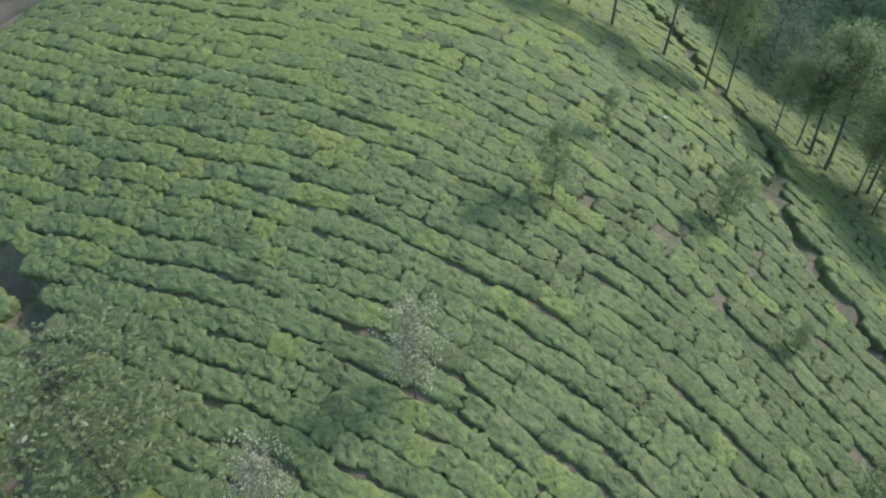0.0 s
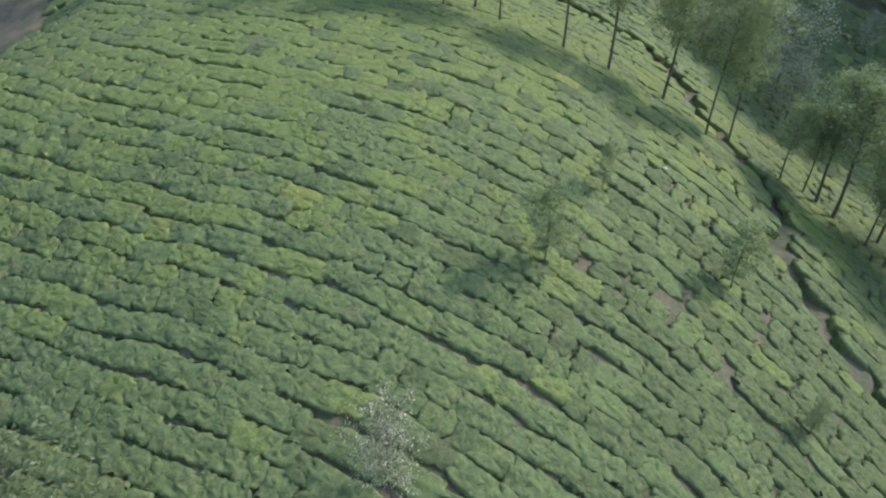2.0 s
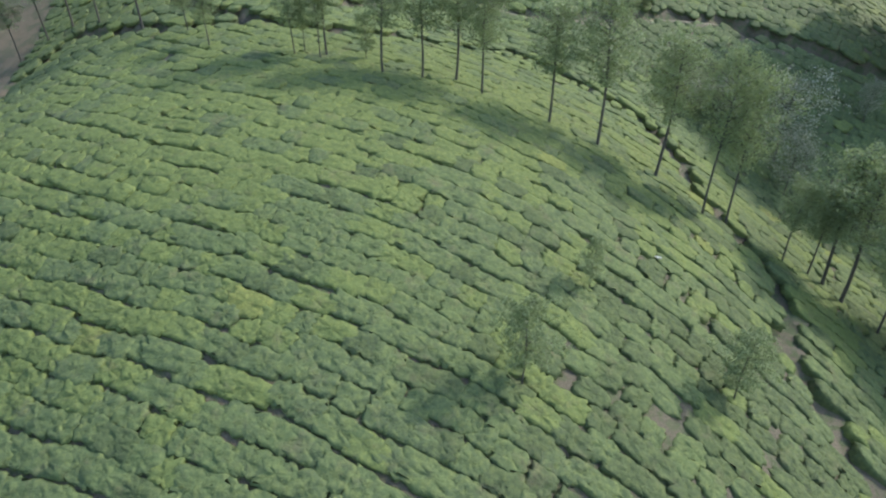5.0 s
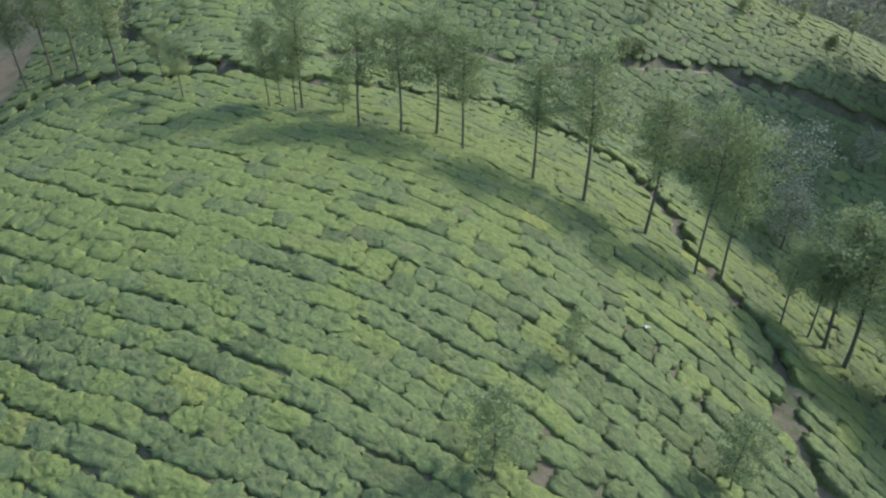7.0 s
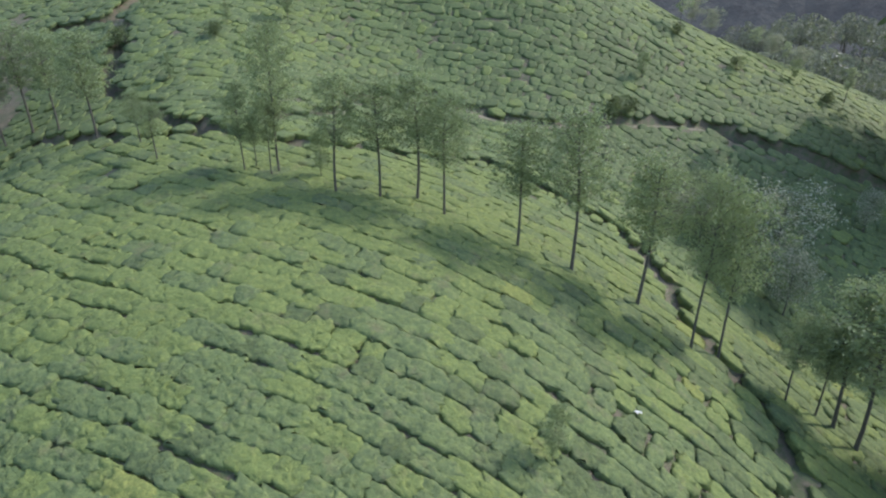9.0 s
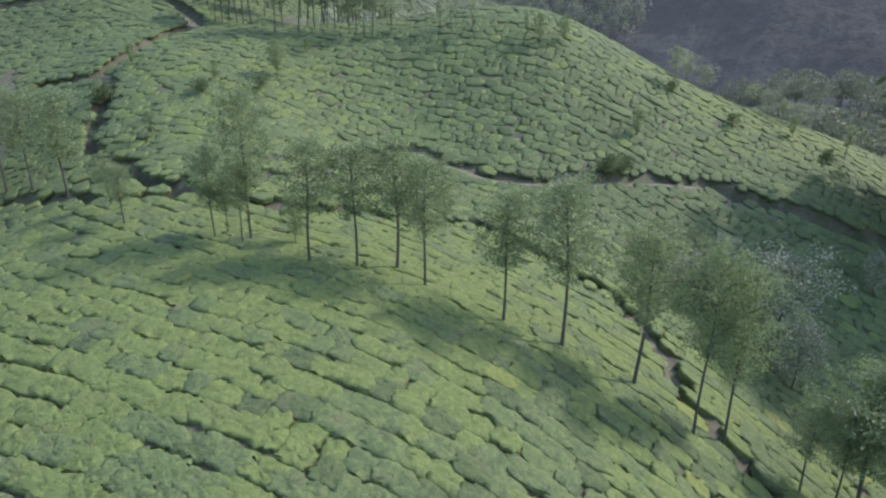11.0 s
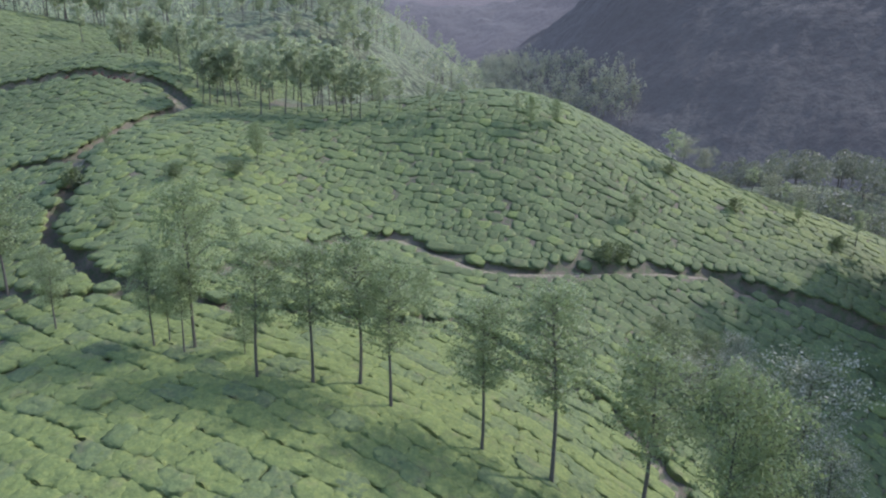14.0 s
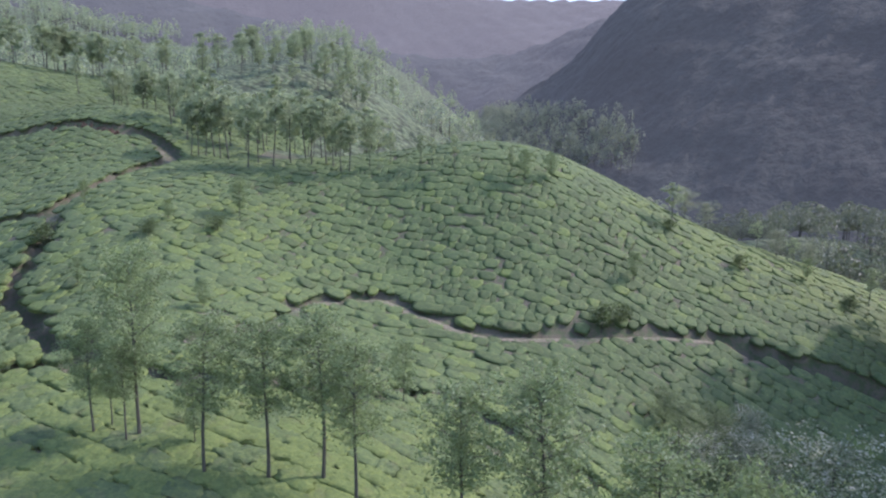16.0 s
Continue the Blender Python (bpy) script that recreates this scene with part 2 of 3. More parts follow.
def canopy(x, y):
    """Height of the tea's clipped top over the place x, y."""
    x, y = np.asarray(x, float), np.asarray(y, float)
    bx = np.exp(-((x[..., None] - SWELL_X) / 15.5) ** 2)
    by = np.exp(-((y[..., None] - SWELL_Y) / 15.5) ** 2)
    near = -4 + 0.28 * y - 0.08 * x + np.einsum("...i,ij,...j->...", bx, SWELLS, by)
    near = near - 3.6 * hill(x, y, 56, 94, 18, 18)
    far = 14 - 0.22 * np.clip(x, -150, 90) - 25 * smooth(x, 60, 170) - 22 * smooth(-y, -30, 30)
    far = far + 27 * hill(x, y, -29, 185, 38, 45) + 12 * hill(x, y, -90, 150, 40, 40) + 14 * hill(x, y, 35, 200, 55, 36) + 23 * hill(x, y, 99, 138, 34, 34)
    far = far + 72 * hill(x, y, -45, 400, 100, 120) + 80 * hill(x, y, -280, 380, 130, 150)
    inside = smooth(x, -85, -58) * smooth(-x, -100, -72) * smooth(y, -45, -15) * smooth(-y, -140, -112)
    return near * inside + far * (1 - inside)


TRACKS = {
    "upper": (1.1, ((-8, 59.5), (-3.7, 64.3), (-3, 68.2), (-1.2, 71), (2.9, 73.2), (4.9, 72.9), (8, 71.4), (11.3, 69.9), (13.7, 69.5),
                    (19.5, 70.1), (24.7, 71.3), (30.2, 72.7), (35.5, 73.1), (39.8, 71.7), (44, 70.3), (62, 64))),
    "saddle": (0.9, ((-38, 40), (-34, 50), (-32, 56), (-31, 60), (-28.9, 60.6), (-22, 57.2), (-16.7, 55.4), (-11.3, 55.7), (-6.9, 54.6), (-3.1, 54.3),
                     (1.1, 55.7), (6.1, 58.4), (10.4, 59.6), (14.3, 56.6), (19.1, 54), (21, 50), (22, 46.8), (21.7, 43.8), (23.5, 41.2),
                     (24.5, 40), (25, 36.6), (22.8, 32.3), (23.2, 30), (23.7, 27.5), (24.2, 23.7), (25.1, 21.7), (26, 8))),
    "west": (0.9, ((-11.3, 55.7), (-13.9, 57.2), (-16.6, 58.6), (-20.4, 62.4), (-25.8, 67.7), (-27.1, 72), (-27.8, 75.6), (-30.6, 79.8), (-38, 82))),
    "top": (2.0, ((-75, 103), (-45, 105.7), (-37, 105.3), (-32.7, 105.8), (-28.7, 103), (-26.7, 99), (-28.5, 92.6), (-29.5, 85), (-31, 80.5))),
    "corner": (1.0, ((-28, 25), (-21.5, 20.9), (-19.6, 19.2), (-18.4, 17.4), (-17.3, 15.3), (-17.6, 12), (-18, 2))),
}


def curve_points(pts, step=0.5):
    """A smooth line through a few places, in even steps."""
    p = np.array([pts[0], *pts, pts[-1]], float)
    out = []
    for i in range(1, len(p) - 2):
        n = max(2, int(np.linalg.norm(p[i + 1] - p[i]) / step))
        for s in np.arange(n) / n:
            a, b, c, d = p[i - 1], p[i], p[i + 1], p[i + 2]
            out.append(0.5 * (2 * b + (c - a) * s + (2 * a - 5 * b + 4 * c - d) * s * s + (3 * b - a - 3 * c + d) * s ** 3))
    out.append(p[-1])
    return np.array(out)


CUT = {"upper": 0.5, "saddle": 0.85, "west": 1.3, "top": 1.3, "corner": 1.1}
LINES = {k: (w, curve_points(p), CUT[k]) for k, (w, p) in TRACKS.items()}


def track_distance(x, y):
    """Distance to the nearest track's edge, and that track's level there."""
    x, y = np.asarray(x, float), np.asarray(y, float)
    best, level = np.full(x.shape, 99.0), np.zeros(x.shape)
    for w, line, cut in LINES.values():
        lo, hi = line.min(0) - 6, line.max(0) + 6
        near = (x > lo[0]) & (x < hi[0]) & (y > lo[1]) & (y < hi[1])
        idx = np.nonzero(near)
        if not len(idx[0]):
            continue
        lz = canopy(line[:, 0], line[:, 1]) - cut
        if line is LINES["upper"][1]:
            lz = lz - 1.5 * smooth(line[:, 0], 33, 38)
        px, py = x[idx], y[idx]
        d = np.full(px.shape, 1e9)
        k = np.zeros(px.shape, int)
        for s in range(0, len(px), 4000):
            q = (px[s:s + 4000, None] - line[:, 0]) ** 2 + (py[s:s + 4000, None] - line[:, 1]) ** 2
            k[s:s + 4000] = q.argmin(1)
            d[s:s + 4000] = np.sqrt(q.min(1))
        d = d - w / 2
        sel = d < best[idx]
        flat = tuple(i[sel] for i in idx)
        best[flat], level[flat] = d[sel], lz[k[sel]]
    return best, level


def soil(x, y):
    """Height of the ground itself: under the tea, cut level along the tracks."""
    x, y = np.asarray(x, float), np.asarray(y, float)
    z = canopy(x, y) - 0.26 + 0.04 * smooth(y, 30, 46) + 0.08 * smooth(y, 50, 65) - 0.7 * smooth(-x, 60, 68)
    d, level = track_distance(x, y)
    return z + (level - z) * (1 - smooth(d, 0.1, 0.9))


def soil_at(x, y):
    return float(soil(np.array([x]), np.array([y]))[0])


def mesh_object(name, verts, faces, mats, index=None, parent=None, shade=False):
    me = bpy.data.meshes.new(name)
    me.from_pydata(verts, [], faces)
    for m in mats:
        me.materials.append(m)
    if index is not None:
        me.polygons.foreach_set("material_index", np.asarray(index, np.int32))
    if shade:
        me.polygons.foreach_set("use_smooth", np.ones(len(me.polygons), bool))
    me.update()
    ob = new(name, me)
    if parent:
        ob.parent = parent
    return ob


def part(name, bm, material, parent, label=""):
    me = bpy.data.meshes.new(name)
    bm.to_mesh(me)
    bm.free()
    for m in material if isinstance(material, tuple) else (material,):
        me.materials.append(m)
    ob = new(name, me)
    ob.parent = parent
    return tagged(ob, label)


def grid_faces(nx, ny):
    i = np.arange(nx * ny).reshape(nx, ny)
    return np.stack([i[:-1, :-1], i[1:, :-1], i[1:, 1:], i[:-1, 1:]], -1).reshape(-1, 4)


def ground():
    """One sheet, fine where the walk passes and coarse towards the horizon."""
    def axis(lo, hi, step, ends):
        fine = np.arange(lo, hi + step / 2, step)
        far = np.concatenate([np.arange(1.2, 47, 1.2), 47 + np.cumsum(1.2 * 1.35 ** np.arange(1, 40))])
        far = far[far < ends]
        return np.concatenate([(lo - far)[::-1], fine, hi + far])
    xs, ys = axis(-62, 74, 0.72, 2200), axis(-8, 114, 0.72, 2200)
    x, y = np.meshgrid(xs, ys, indexing="ij")
    z = soil(x, y)
    z = z + 0.05 * np.sin(x * 2.1 + 1.7 * np.sin(y * 1.3)) * np.sin(y * 2.6 + x * 0.7)
    v = np.stack([x, y, z], -1).reshape(-1, 3)
    f = grid_faces(len(xs), len(ys))
    mid = v[f].mean(1)
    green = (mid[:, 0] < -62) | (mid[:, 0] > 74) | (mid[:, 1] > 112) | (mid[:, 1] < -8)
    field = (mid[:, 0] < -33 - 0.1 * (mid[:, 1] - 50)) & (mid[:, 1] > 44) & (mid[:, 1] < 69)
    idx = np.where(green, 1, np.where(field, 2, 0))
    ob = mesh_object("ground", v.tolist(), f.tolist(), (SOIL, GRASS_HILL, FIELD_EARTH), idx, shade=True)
    return tagged(ob, "dark brown soil of a tea hillside", "ground", kind="structure")


ground()


def track(name, width, line, material, label):
    """A trodden earth path with a crowned middle and ragged edges."""
    t = np.gradient(line, axis=0)
    t /= np.linalg.norm(t, axis=1)[:, None]
    n = np.stack([-t[:, 1], t[:, 0]], 1)
    rng = np.random.default_rng(len(line))
    cols = []
    for s in (-1, -0.6, 0, 0.6, 1):
        w = width / 2 * s * (1 + (0.18 * rng.standard_normal(len(line)) if abs(s) == 1 else 0))
        p = line + n * np.asarray(w)[..., None]
        z = soil(p[:, 0], p[:, 1]) + (0.07 if abs(s) < 1 else 0.02)
        cols.append(np.column_stack([p, z]))
    v = np.stack(cols, 1).reshape(-1, 3)
    ob = mesh_object(name, v.tolist(), grid_faces(len(line), 5).tolist(), (material,), shade=True)
    return tagged(ob, label, "footpath", kind="structure")


for key, (w, line, cut) in LINES.items():
    if key in ("corner", "west"):
        continue
    # left off where the path lies in shade: dark soil stands for it
    if key == "saddle":
        line = line[(line[:, 1] > 46) | (line[:, 0] < 10)]
    track("footpath", w, line, PATH_EARTH, "narrow trodden pale earth footpath between tea bushes")

# ---- tea ----
# two fields of rows; each has the distance across the rows and the distance along them, in metres
POWERS = ((0, 1), (0, 2), (0, 3), (1, 0), (1, 1), (1, 2), (2, 0), (2, 1), (3, 0))
NEAR_ACROSS = (18.391, 0.994, -0.59, 7.415, -2.205, 1.552, 0.934, -1.611, 1.018)
NEAR_ALONG = (-8.152, 1.703, -0.847, 18.227, -0.693, 1.187, -0.104, -0.618, -0.426)
BACK_ACROSS = (18.117, -0.136, 0.227, 4.599, -0.505, -0.257, 0.055, -0.195, 0.45)
LOWER_ACROSS = (16.201, -0.62, 0.025, 12.315, -1.012, -0.061, 1.822, 2.456, -2.462)
LOWER_ALONG = (-11.3, -1.253, -0.02, 15.7, -2.582, 0.087, 0.049, 4.847, 1.092)
BACK_ALONG = (-6.338, 0.257, 0.782, 19.433, -0.042, -0.216, -0.018, -0.987, -0.261)


def poly(co, x, y):
    return sum(c * x ** i * y ** j for c, (i, j) in zip(co, POWERS))


def field(co, u, w):
    """The same, straight on past the field's ends."""
    uc, wc = np.clip(u, -3.3, 3.5), np.clip(w, -3.0, 2.4)
    return poly(co, uc, wc) + co[3] * (u - uc) + co[0] * (w - wc)


def tea_places(across, along, cx, cy, keep, row=1.5, plant=1.9, seed=1, stray=1.0):
    """Centre, length along the row, direction of each bush: the fields' cells of row by plant metres."""
    xs, ys = np.arange(-170, 74, 0.2), np.arange(2, 180, 0.2)
    x, y = (a.ravel() for a in np.meshgrid(xs, ys, indexing="ij"))
    ok = keep(x, y)
    x, y = x[ok], y[ok]
    u, w = (x - cx) / 20, (y - cy) / 20
    wob = 0.16 * np.sin(x * 0.9 + 2 * np.sin(y * 0.37)) + 0.12 * np.sin(y * 1.1 + x * 0.53) + 0.16 * np.sin(x * 2.3 + 1.5 * np.sin(y * 1.7)) * np.sin(y * 1.9) + 0.07 * np.sin(x * 4.7 + 2 * np.sin(y * 3.1))
    r = (field(across, u, w) + stray * wob) / row
    k = np.floor(r).astype(int)
    rng = np.random.default_rng(seed)
    shift = rng.random(4000)
    s = field(along, u, w) / plant + shift[k + 2000] + 0.12 * np.sin(1.7 * field(along, u, w) + 5 * shift[k + 1500])
    j = np.floor(s).astype(int)
    key = (k + 2000) * 4000 + (j + 2000)
    _, inv, cnt = np.unique(key, return_inverse=True, return_counts=True)
    mx, my = np.bincount(inv, x) / cnt, np.bincount(inv, y) / cnt
    e = 0.01
    u, w = (mx - cx) / 20, (my - cy) / 20
    gx = field(across, u + e, w) - field(across, u - e, w)
    gy = field(across, u, w + e) - field(across, u, w - e)
    angle = np.arctan2(-gx, gy)
    area = cnt * 0.04
    return mx, my, angle, area


def blob(rng, seg, rings, lumps, tufts, tuft):
    """A clipped tea bush one metre half-length by half-width: a crown of rounded lobes, a tucked-in skirt, loose leaf tips."""
    v, f = [], []
    ph = rng.random(4) * 6.3
    lobes = [(rng.uniform(-1, 1), rng.uniform(-1, 1), rng.uniform(0.26, 0.48), rng.uniform(0.5, 1.0)) for _ in range(17)]
    prof = [(0.26, 1.0), (0.5, 1.0), (0.7, 0.995), (0.85, 0.98), (0.95, 0.92), (1.01, 0.78), (1.02, 0.5), (1.0, 0.15), (0.97, -0.2)]
    if rings < len(prof):
        prof = [prof[i] for i in ((1, 3, 5, 6, 8) if rings == 5 else (0, 1, 3, 4, 5, 6, 8))]
    v.append((0, 0, 1.0))
    for ri, (rad, h) in enumerate(prof):
        for si in range(seg):
            a = 6.28318 * (si + 0.5 * (ri % 2)) / seg
            q = (abs(math.cos(a)) ** 4 + abs(math.sin(a)) ** 4) ** (-1 / 4)
            wob = 1 + lumps * (0.07 * math.sin(2 * a + ph[0]) + 0.06 * math.sin(3 * a + ph[1]) + 0.2 * abs(math.sin(4.5 * a + ph[2])) + 0.08 * math.sin(11 * a + ph[3]) - 0.07)
            x, y = rad * q * wob * math.cos(a), rad * q * wob * math.sin(a)
            swell = max(max(0.0, 1 - ((x - cx) / r) ** 2 - ((y - cy) / r) ** 2) ** 0.5 * k for cx, cy, r, k in lobes)
            j = 1 + 0.03 * rng.standard_normal()
            v.append((x * j, y * j, h + (0.17 * swell - 0.1 + 0.045 * rng.standard_normal()) * lumps * (1 if h > 0.5 else 0.3)))
    for si in range(seg):
        f.append((0, 1 + si, 1 + (si + 1) % seg))
    for ri in range(len(prof) - 1):
        for si in range(seg):
            a, b = 1 + ri * seg, 1 + (ri + 1) * seg
            f.append((a + si, b + si, b + (si + 1) % seg, a + (si + 1) % seg))
    body = [q for q in f if min(v[k][2] for k in q) > 0.3]
    rim = [q for q in body if min(v[k][2] for k in q) < 0.9]
    for _ in range(tufts):
        faces = rim if rng.random() < 0.55 else body
        q = faces[int(rng.random() * len(faces))]
        wt = rng.random(len(q))
        wt /= wt.sum()
        x, y, z = (sum(w * v[k][c] for w, k in zip(wt, q)) for c in range(3))
        a, up, s = rng.random() * 6.28, 0.1 + rng.random() * 0.7, tuft * (0.6 + 0.8 * rng.random())
        if z < 0.93:
            a = math.atan2(y, x) + 0.6 * rng.standard_normal()
        c, sn = math.cos(a), math.sin(a)
        i = len(v)
        v += [(x - s * 0.4 * sn, y + s * 0.4 * c, z - 0.01), (x + s * c, y + s * sn, z + s * up), (x + s * 0.4 * sn, y - s * 0.4 * c, z - 0.01)]
        f.append((i, i + 1, i + 2))
    return np.array(v), f


def slope_turn(x, y, angle):
    """Axes of a bush that lies along its row and square to the slope."""
    e = 0.4
    gx = (canopy(x + e, y) - canopy(x - e, y)) / (2 * e)
    gy = (canopy(x, y + e) - canopy(x, y - e)) / (2 * e)
    a = np.stack([np.cos(angle), np.sin(angle), gx * np.cos(angle) + gy * np.sin(angle)], -1)
    b = np.stack([-np.sin(angle), np.cos(angle), -gx * np.sin(angle) + gy * np.cos(angle)], -1)
    a /= np.linalg.norm(a, axis=-1, keepdims=True)
    b = b - a * (a * b).sum(-1, keepdims=True)
    b /= np.linalg.norm(b, axis=-1, keepdims=True)
    return a, b, np.cross(a, b)


def joined_bushes(name, label, shapes, x, y, angle, long, wide, tall, kinds, mats):
    rng = np.random.default_rng(7)
    a, b, c = slope_turn(x, y, angle)
    base = np.stack([x, y, canopy(x, y) + (0.03 + 0.02 * smooth(y, 50, 65)) * rng.standard_normal(len(x))], -1)
    pick = rng.integers(0, len(shapes), len(x))
    flip = np.where(rng.random(len(x)) < 0.5, -1.0, 1.0)
    own = rng.random(len(x))
    vs, loops, starts, mat, tone, nv, nl = [], [], [], [], [], 0, 0
    for s, (sv, sf) in enumerate(shapes):
        fl = np.concatenate([np.array(q) for q in sf])
        sizes = np.array([len(q) for q in sf])
        st = np.concatenate([[0], np.cumsum(sizes)[:-1]])
        for i in np.nonzero(pick == s)[0]:
            p = base[i] + (sv[:, :1] * long[i] * flip[i]) * a[i] + (sv[:, 1:2] * wide[i] * flip[i]) * b[i] + ((sv[:, 2:] - 1) * tall[i]) * c[i]
            vs.append(p)
            loops.append(fl + nv)
            starts.append(st + nl)
            mat.append(np.full(len(sf), kinds[i]))
            tone.append(np.full(len(sf), own[i]))
            nv += len(sv)
            nl += len(fl)
    me = bpy.data.meshes.new(name)
    vs, loops, starts, mat, tone = (np.concatenate(q) for q in (vs, loops, starts, mat, tone))
    me.vertices.add(len(vs))
    me.vertices.foreach_set("co", vs.ravel())
    me.loops.add(len(loops))
    me.loops.foreach_set("vertex_index", loops.astype(np.int32))
    me.polygons.add(len(starts))
    me.polygons.foreach_set("loop_start", starts.astype(np.int32))
    me.polygons.foreach_set("material_index", mat.astype(np.int32))
    me.polygons.foreach_set("use_smooth", np.ones(len(starts), bool))
    for m in mats:
        me.materials.append(m)
    me.update(calc_edges=True)
    me.attributes.new("tone", "FLOAT", "FACE").data.foreach_set("value", tone.astype(np.float32))
    return tagged(new(name, me), label, "tea bushes", kind="stuff")


def in_view(x, y):
    return (np.abs(x - 3) < np.where(y < 75, 0.72 * y + 8 + 7 * smooth(-y, -45, -20), 0.76 * (y - 20) + 12)) & (y > 4)


def border(x, y):
    """Positive on the near hill's side of the path over the saddle."""
    return 56.5 + 0.02 * (x + 5) ** 2 * (x < -5) - 0.035 * np.clip(x - 8, 0, 12) ** 2 - y


def near_side(x, y):
    return in_view(x, y) & (border(x, y) > 0) & (x < 30) & (x > -33 - 0.1 * (y - 50))


def back_side(x, y):
    return in_view(x, y) & ((border(x, y) <= 0) | (x >= 30) | ((x < -45) & (y > 69))) & ((y < 106) | (x < -18)) & ((y < 152) | (x < -62)) & ~((x < -33 - 0.1 * (y - 50)) & (y > 44) & (y < 69))


def below_track(x, y):
    line = LINES["upper"][1]
    order = np.argsort(line[:, 0])
    return (x > 4) & (y < np.interp(x, line[order, 0], line[order, 1]))


# hollows in the rows where the brown ground shows
BARE = ((7.3, 25), (14.4, 26.4), (12.3, 28.2), (13.8, 21.9), (16.2, 23.2), (9.6, 26.8), (17.2, 21), (11, 19.5))


def bushes(across, along, cx, cy, keep, row, plant, seed, fill=0.94, vary=0.13):
    x, y, ang, area = tea_places(across, along, cx, cy, keep, row, plant, seed, 1.0 if seed == 11 else 1.7)
    d, level = track_distance(x, y)
    edge = np.where(canopy(x, y) - level > 1.05, 0.6, 0.3)
    rng = np.random.default_rng(seed)
    thin = hill(x, y, 15.5, 25, 6, 8)
    for hx, hy in BARE:
        thin = np.maximum(thin, 30 * hill(x, y, hx, hy, 0.42, 0.42))
    ok = (d > edge) & (area > 0.3 * row * plant) & (rng.random(len(x)) > 0.003 + 0.02 * (y > 52) + 0.035 * thin)
    x, y, ang, area = x[ok], y[ok], ang[ok], area[ok]
    rng = np.random.default_rng(seed + 1)
    n = len(x)
    long = area / row / 2 * (1.12 - 0.16 * hill(x, y, 15, 25, 8, 14) + 0.36 * rng.random(n))
    wide = row / 2 * (fill + vary * rng.random(n))
    wide = wide * (1 + 0.07 * smooth(y, 28, 46))
    tall = (0.5 + 0.16 * rng.random(n)) * (1 - 0.28 * smooth(y, 24, 42) - 0.27 * smooth(y, 48, 62))
    side = 0.04 * rng.standard_normal(n)
    x, y = x - side * np.sin(ang), y + side * np.cos(ang)
    loose = hill(x, y, 15, 24, 9, 13)
    ang = ang + (0.06 + 0.1 * loose) * rng.standard_normal(n)
    x, y = x + 0.1 * loose * rng.standard_normal(n), y + 0.1 * loose * rng.standard_normal(n)
    kinds = rng.choice(4, n, p=(0.86, 0.01, 0.07, 0.06))
    flush = 0.85 * hill(x, y, 0, 44, 32, 15) + 0.5 * hill(x, y, -22, 34, 14, 12) + 0.95 * hill(x, y, 47, 88, 14, 8) + 0.35 * hill(x, y, -15, 76, 14, 9)
    kinds = np.where(rng.random(n) < flush, 3, kinds)
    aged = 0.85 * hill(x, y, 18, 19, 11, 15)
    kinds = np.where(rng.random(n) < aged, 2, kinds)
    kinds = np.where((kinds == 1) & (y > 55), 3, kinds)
    # darker leaf colour on the hill behind; on the western slope it paints shade
    dimmed = 0.8 * hill(x, y, 27, 66, 18, 7) + 0.95 * hill(x, y, -64, 118, 32, 32) + 0.6 * hill(x, y, 22, 80, 16, 8)
    kinds = np.where(rng.random(n) < dimmed, 2, kinds)
    return x, y, ang, long, wide, tall, kinds


rng0 = np.random.default_rng(3)
FINE = [blob(rng0, 26, 9, 1.0, 150, 0.09) for _ in range(14)]
MID = [blob(rng0, 18, 7, 1.0, 70, 0.11) for _ in range(12)]
PLAIN = [blob(rng0, 8, 5, 1.1, 2, 0.16) for _ in range(12)]
TEAS = (TEA, TEA_YELLOW, TEA_OLD_AND_SHADED, TEA_YOUNG)

x, y, ang, long, wide, tall, kinds = bushes(NEAR_ACROSS, NEAR_ALONG, 0, 25, near_side, 1.14, 1.3, 11)
single = (np.abs(x - 1) < 11) & (y > 12) & (y < 36)
single &= np.cumsum(single) <= 300
rest = ~single
near = rest & (y < 31)
further = rest & (y >= 31)
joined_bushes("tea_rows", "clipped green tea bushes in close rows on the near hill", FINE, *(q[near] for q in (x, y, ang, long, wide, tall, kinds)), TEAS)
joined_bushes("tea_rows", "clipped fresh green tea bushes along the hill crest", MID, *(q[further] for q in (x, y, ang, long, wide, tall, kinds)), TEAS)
a, b, c = slope_turn(x, y, ang)
top = canopy(x, y)
bush_mesh = {}
for i in np.nonzero(single)[0]:
    shape, kind = int(i) % len(FINE), int(kinds[i])
    if (shape, kind) not in bush_mesh:
        me = bpy.data.meshes.new("tea_bush")
        me.from_pydata((FINE[shape][0] - (0, 0, 1)).tolist(), [], FINE[shape][1])
        me.materials.append(TEAS[kind])
        me.polygons.foreach_set("use_smooth", np.ones(len(me.polygons), bool))
        bush_mesh[shape, kind] = me
    ob = new("tea_bush", bush_mesh[shape, kind])
    m = Matrix((a[i], b[i], c[i])).transposed().to_4x4()
    m.translation = (x[i], y[i], top[i])
    ob.matrix_basis = m @ Matrix.Diagonal((long[i], wide[i], tall[i], 1))
    tagged(ob, ("rounded clipped green tea bush in a close row", "yellowish clipped tea bush among greener ones", "dull dark green old tea bush in a row", "bright fresh green clipped tea bush")[kind], "tea bush", "tea bushes of the near hill")

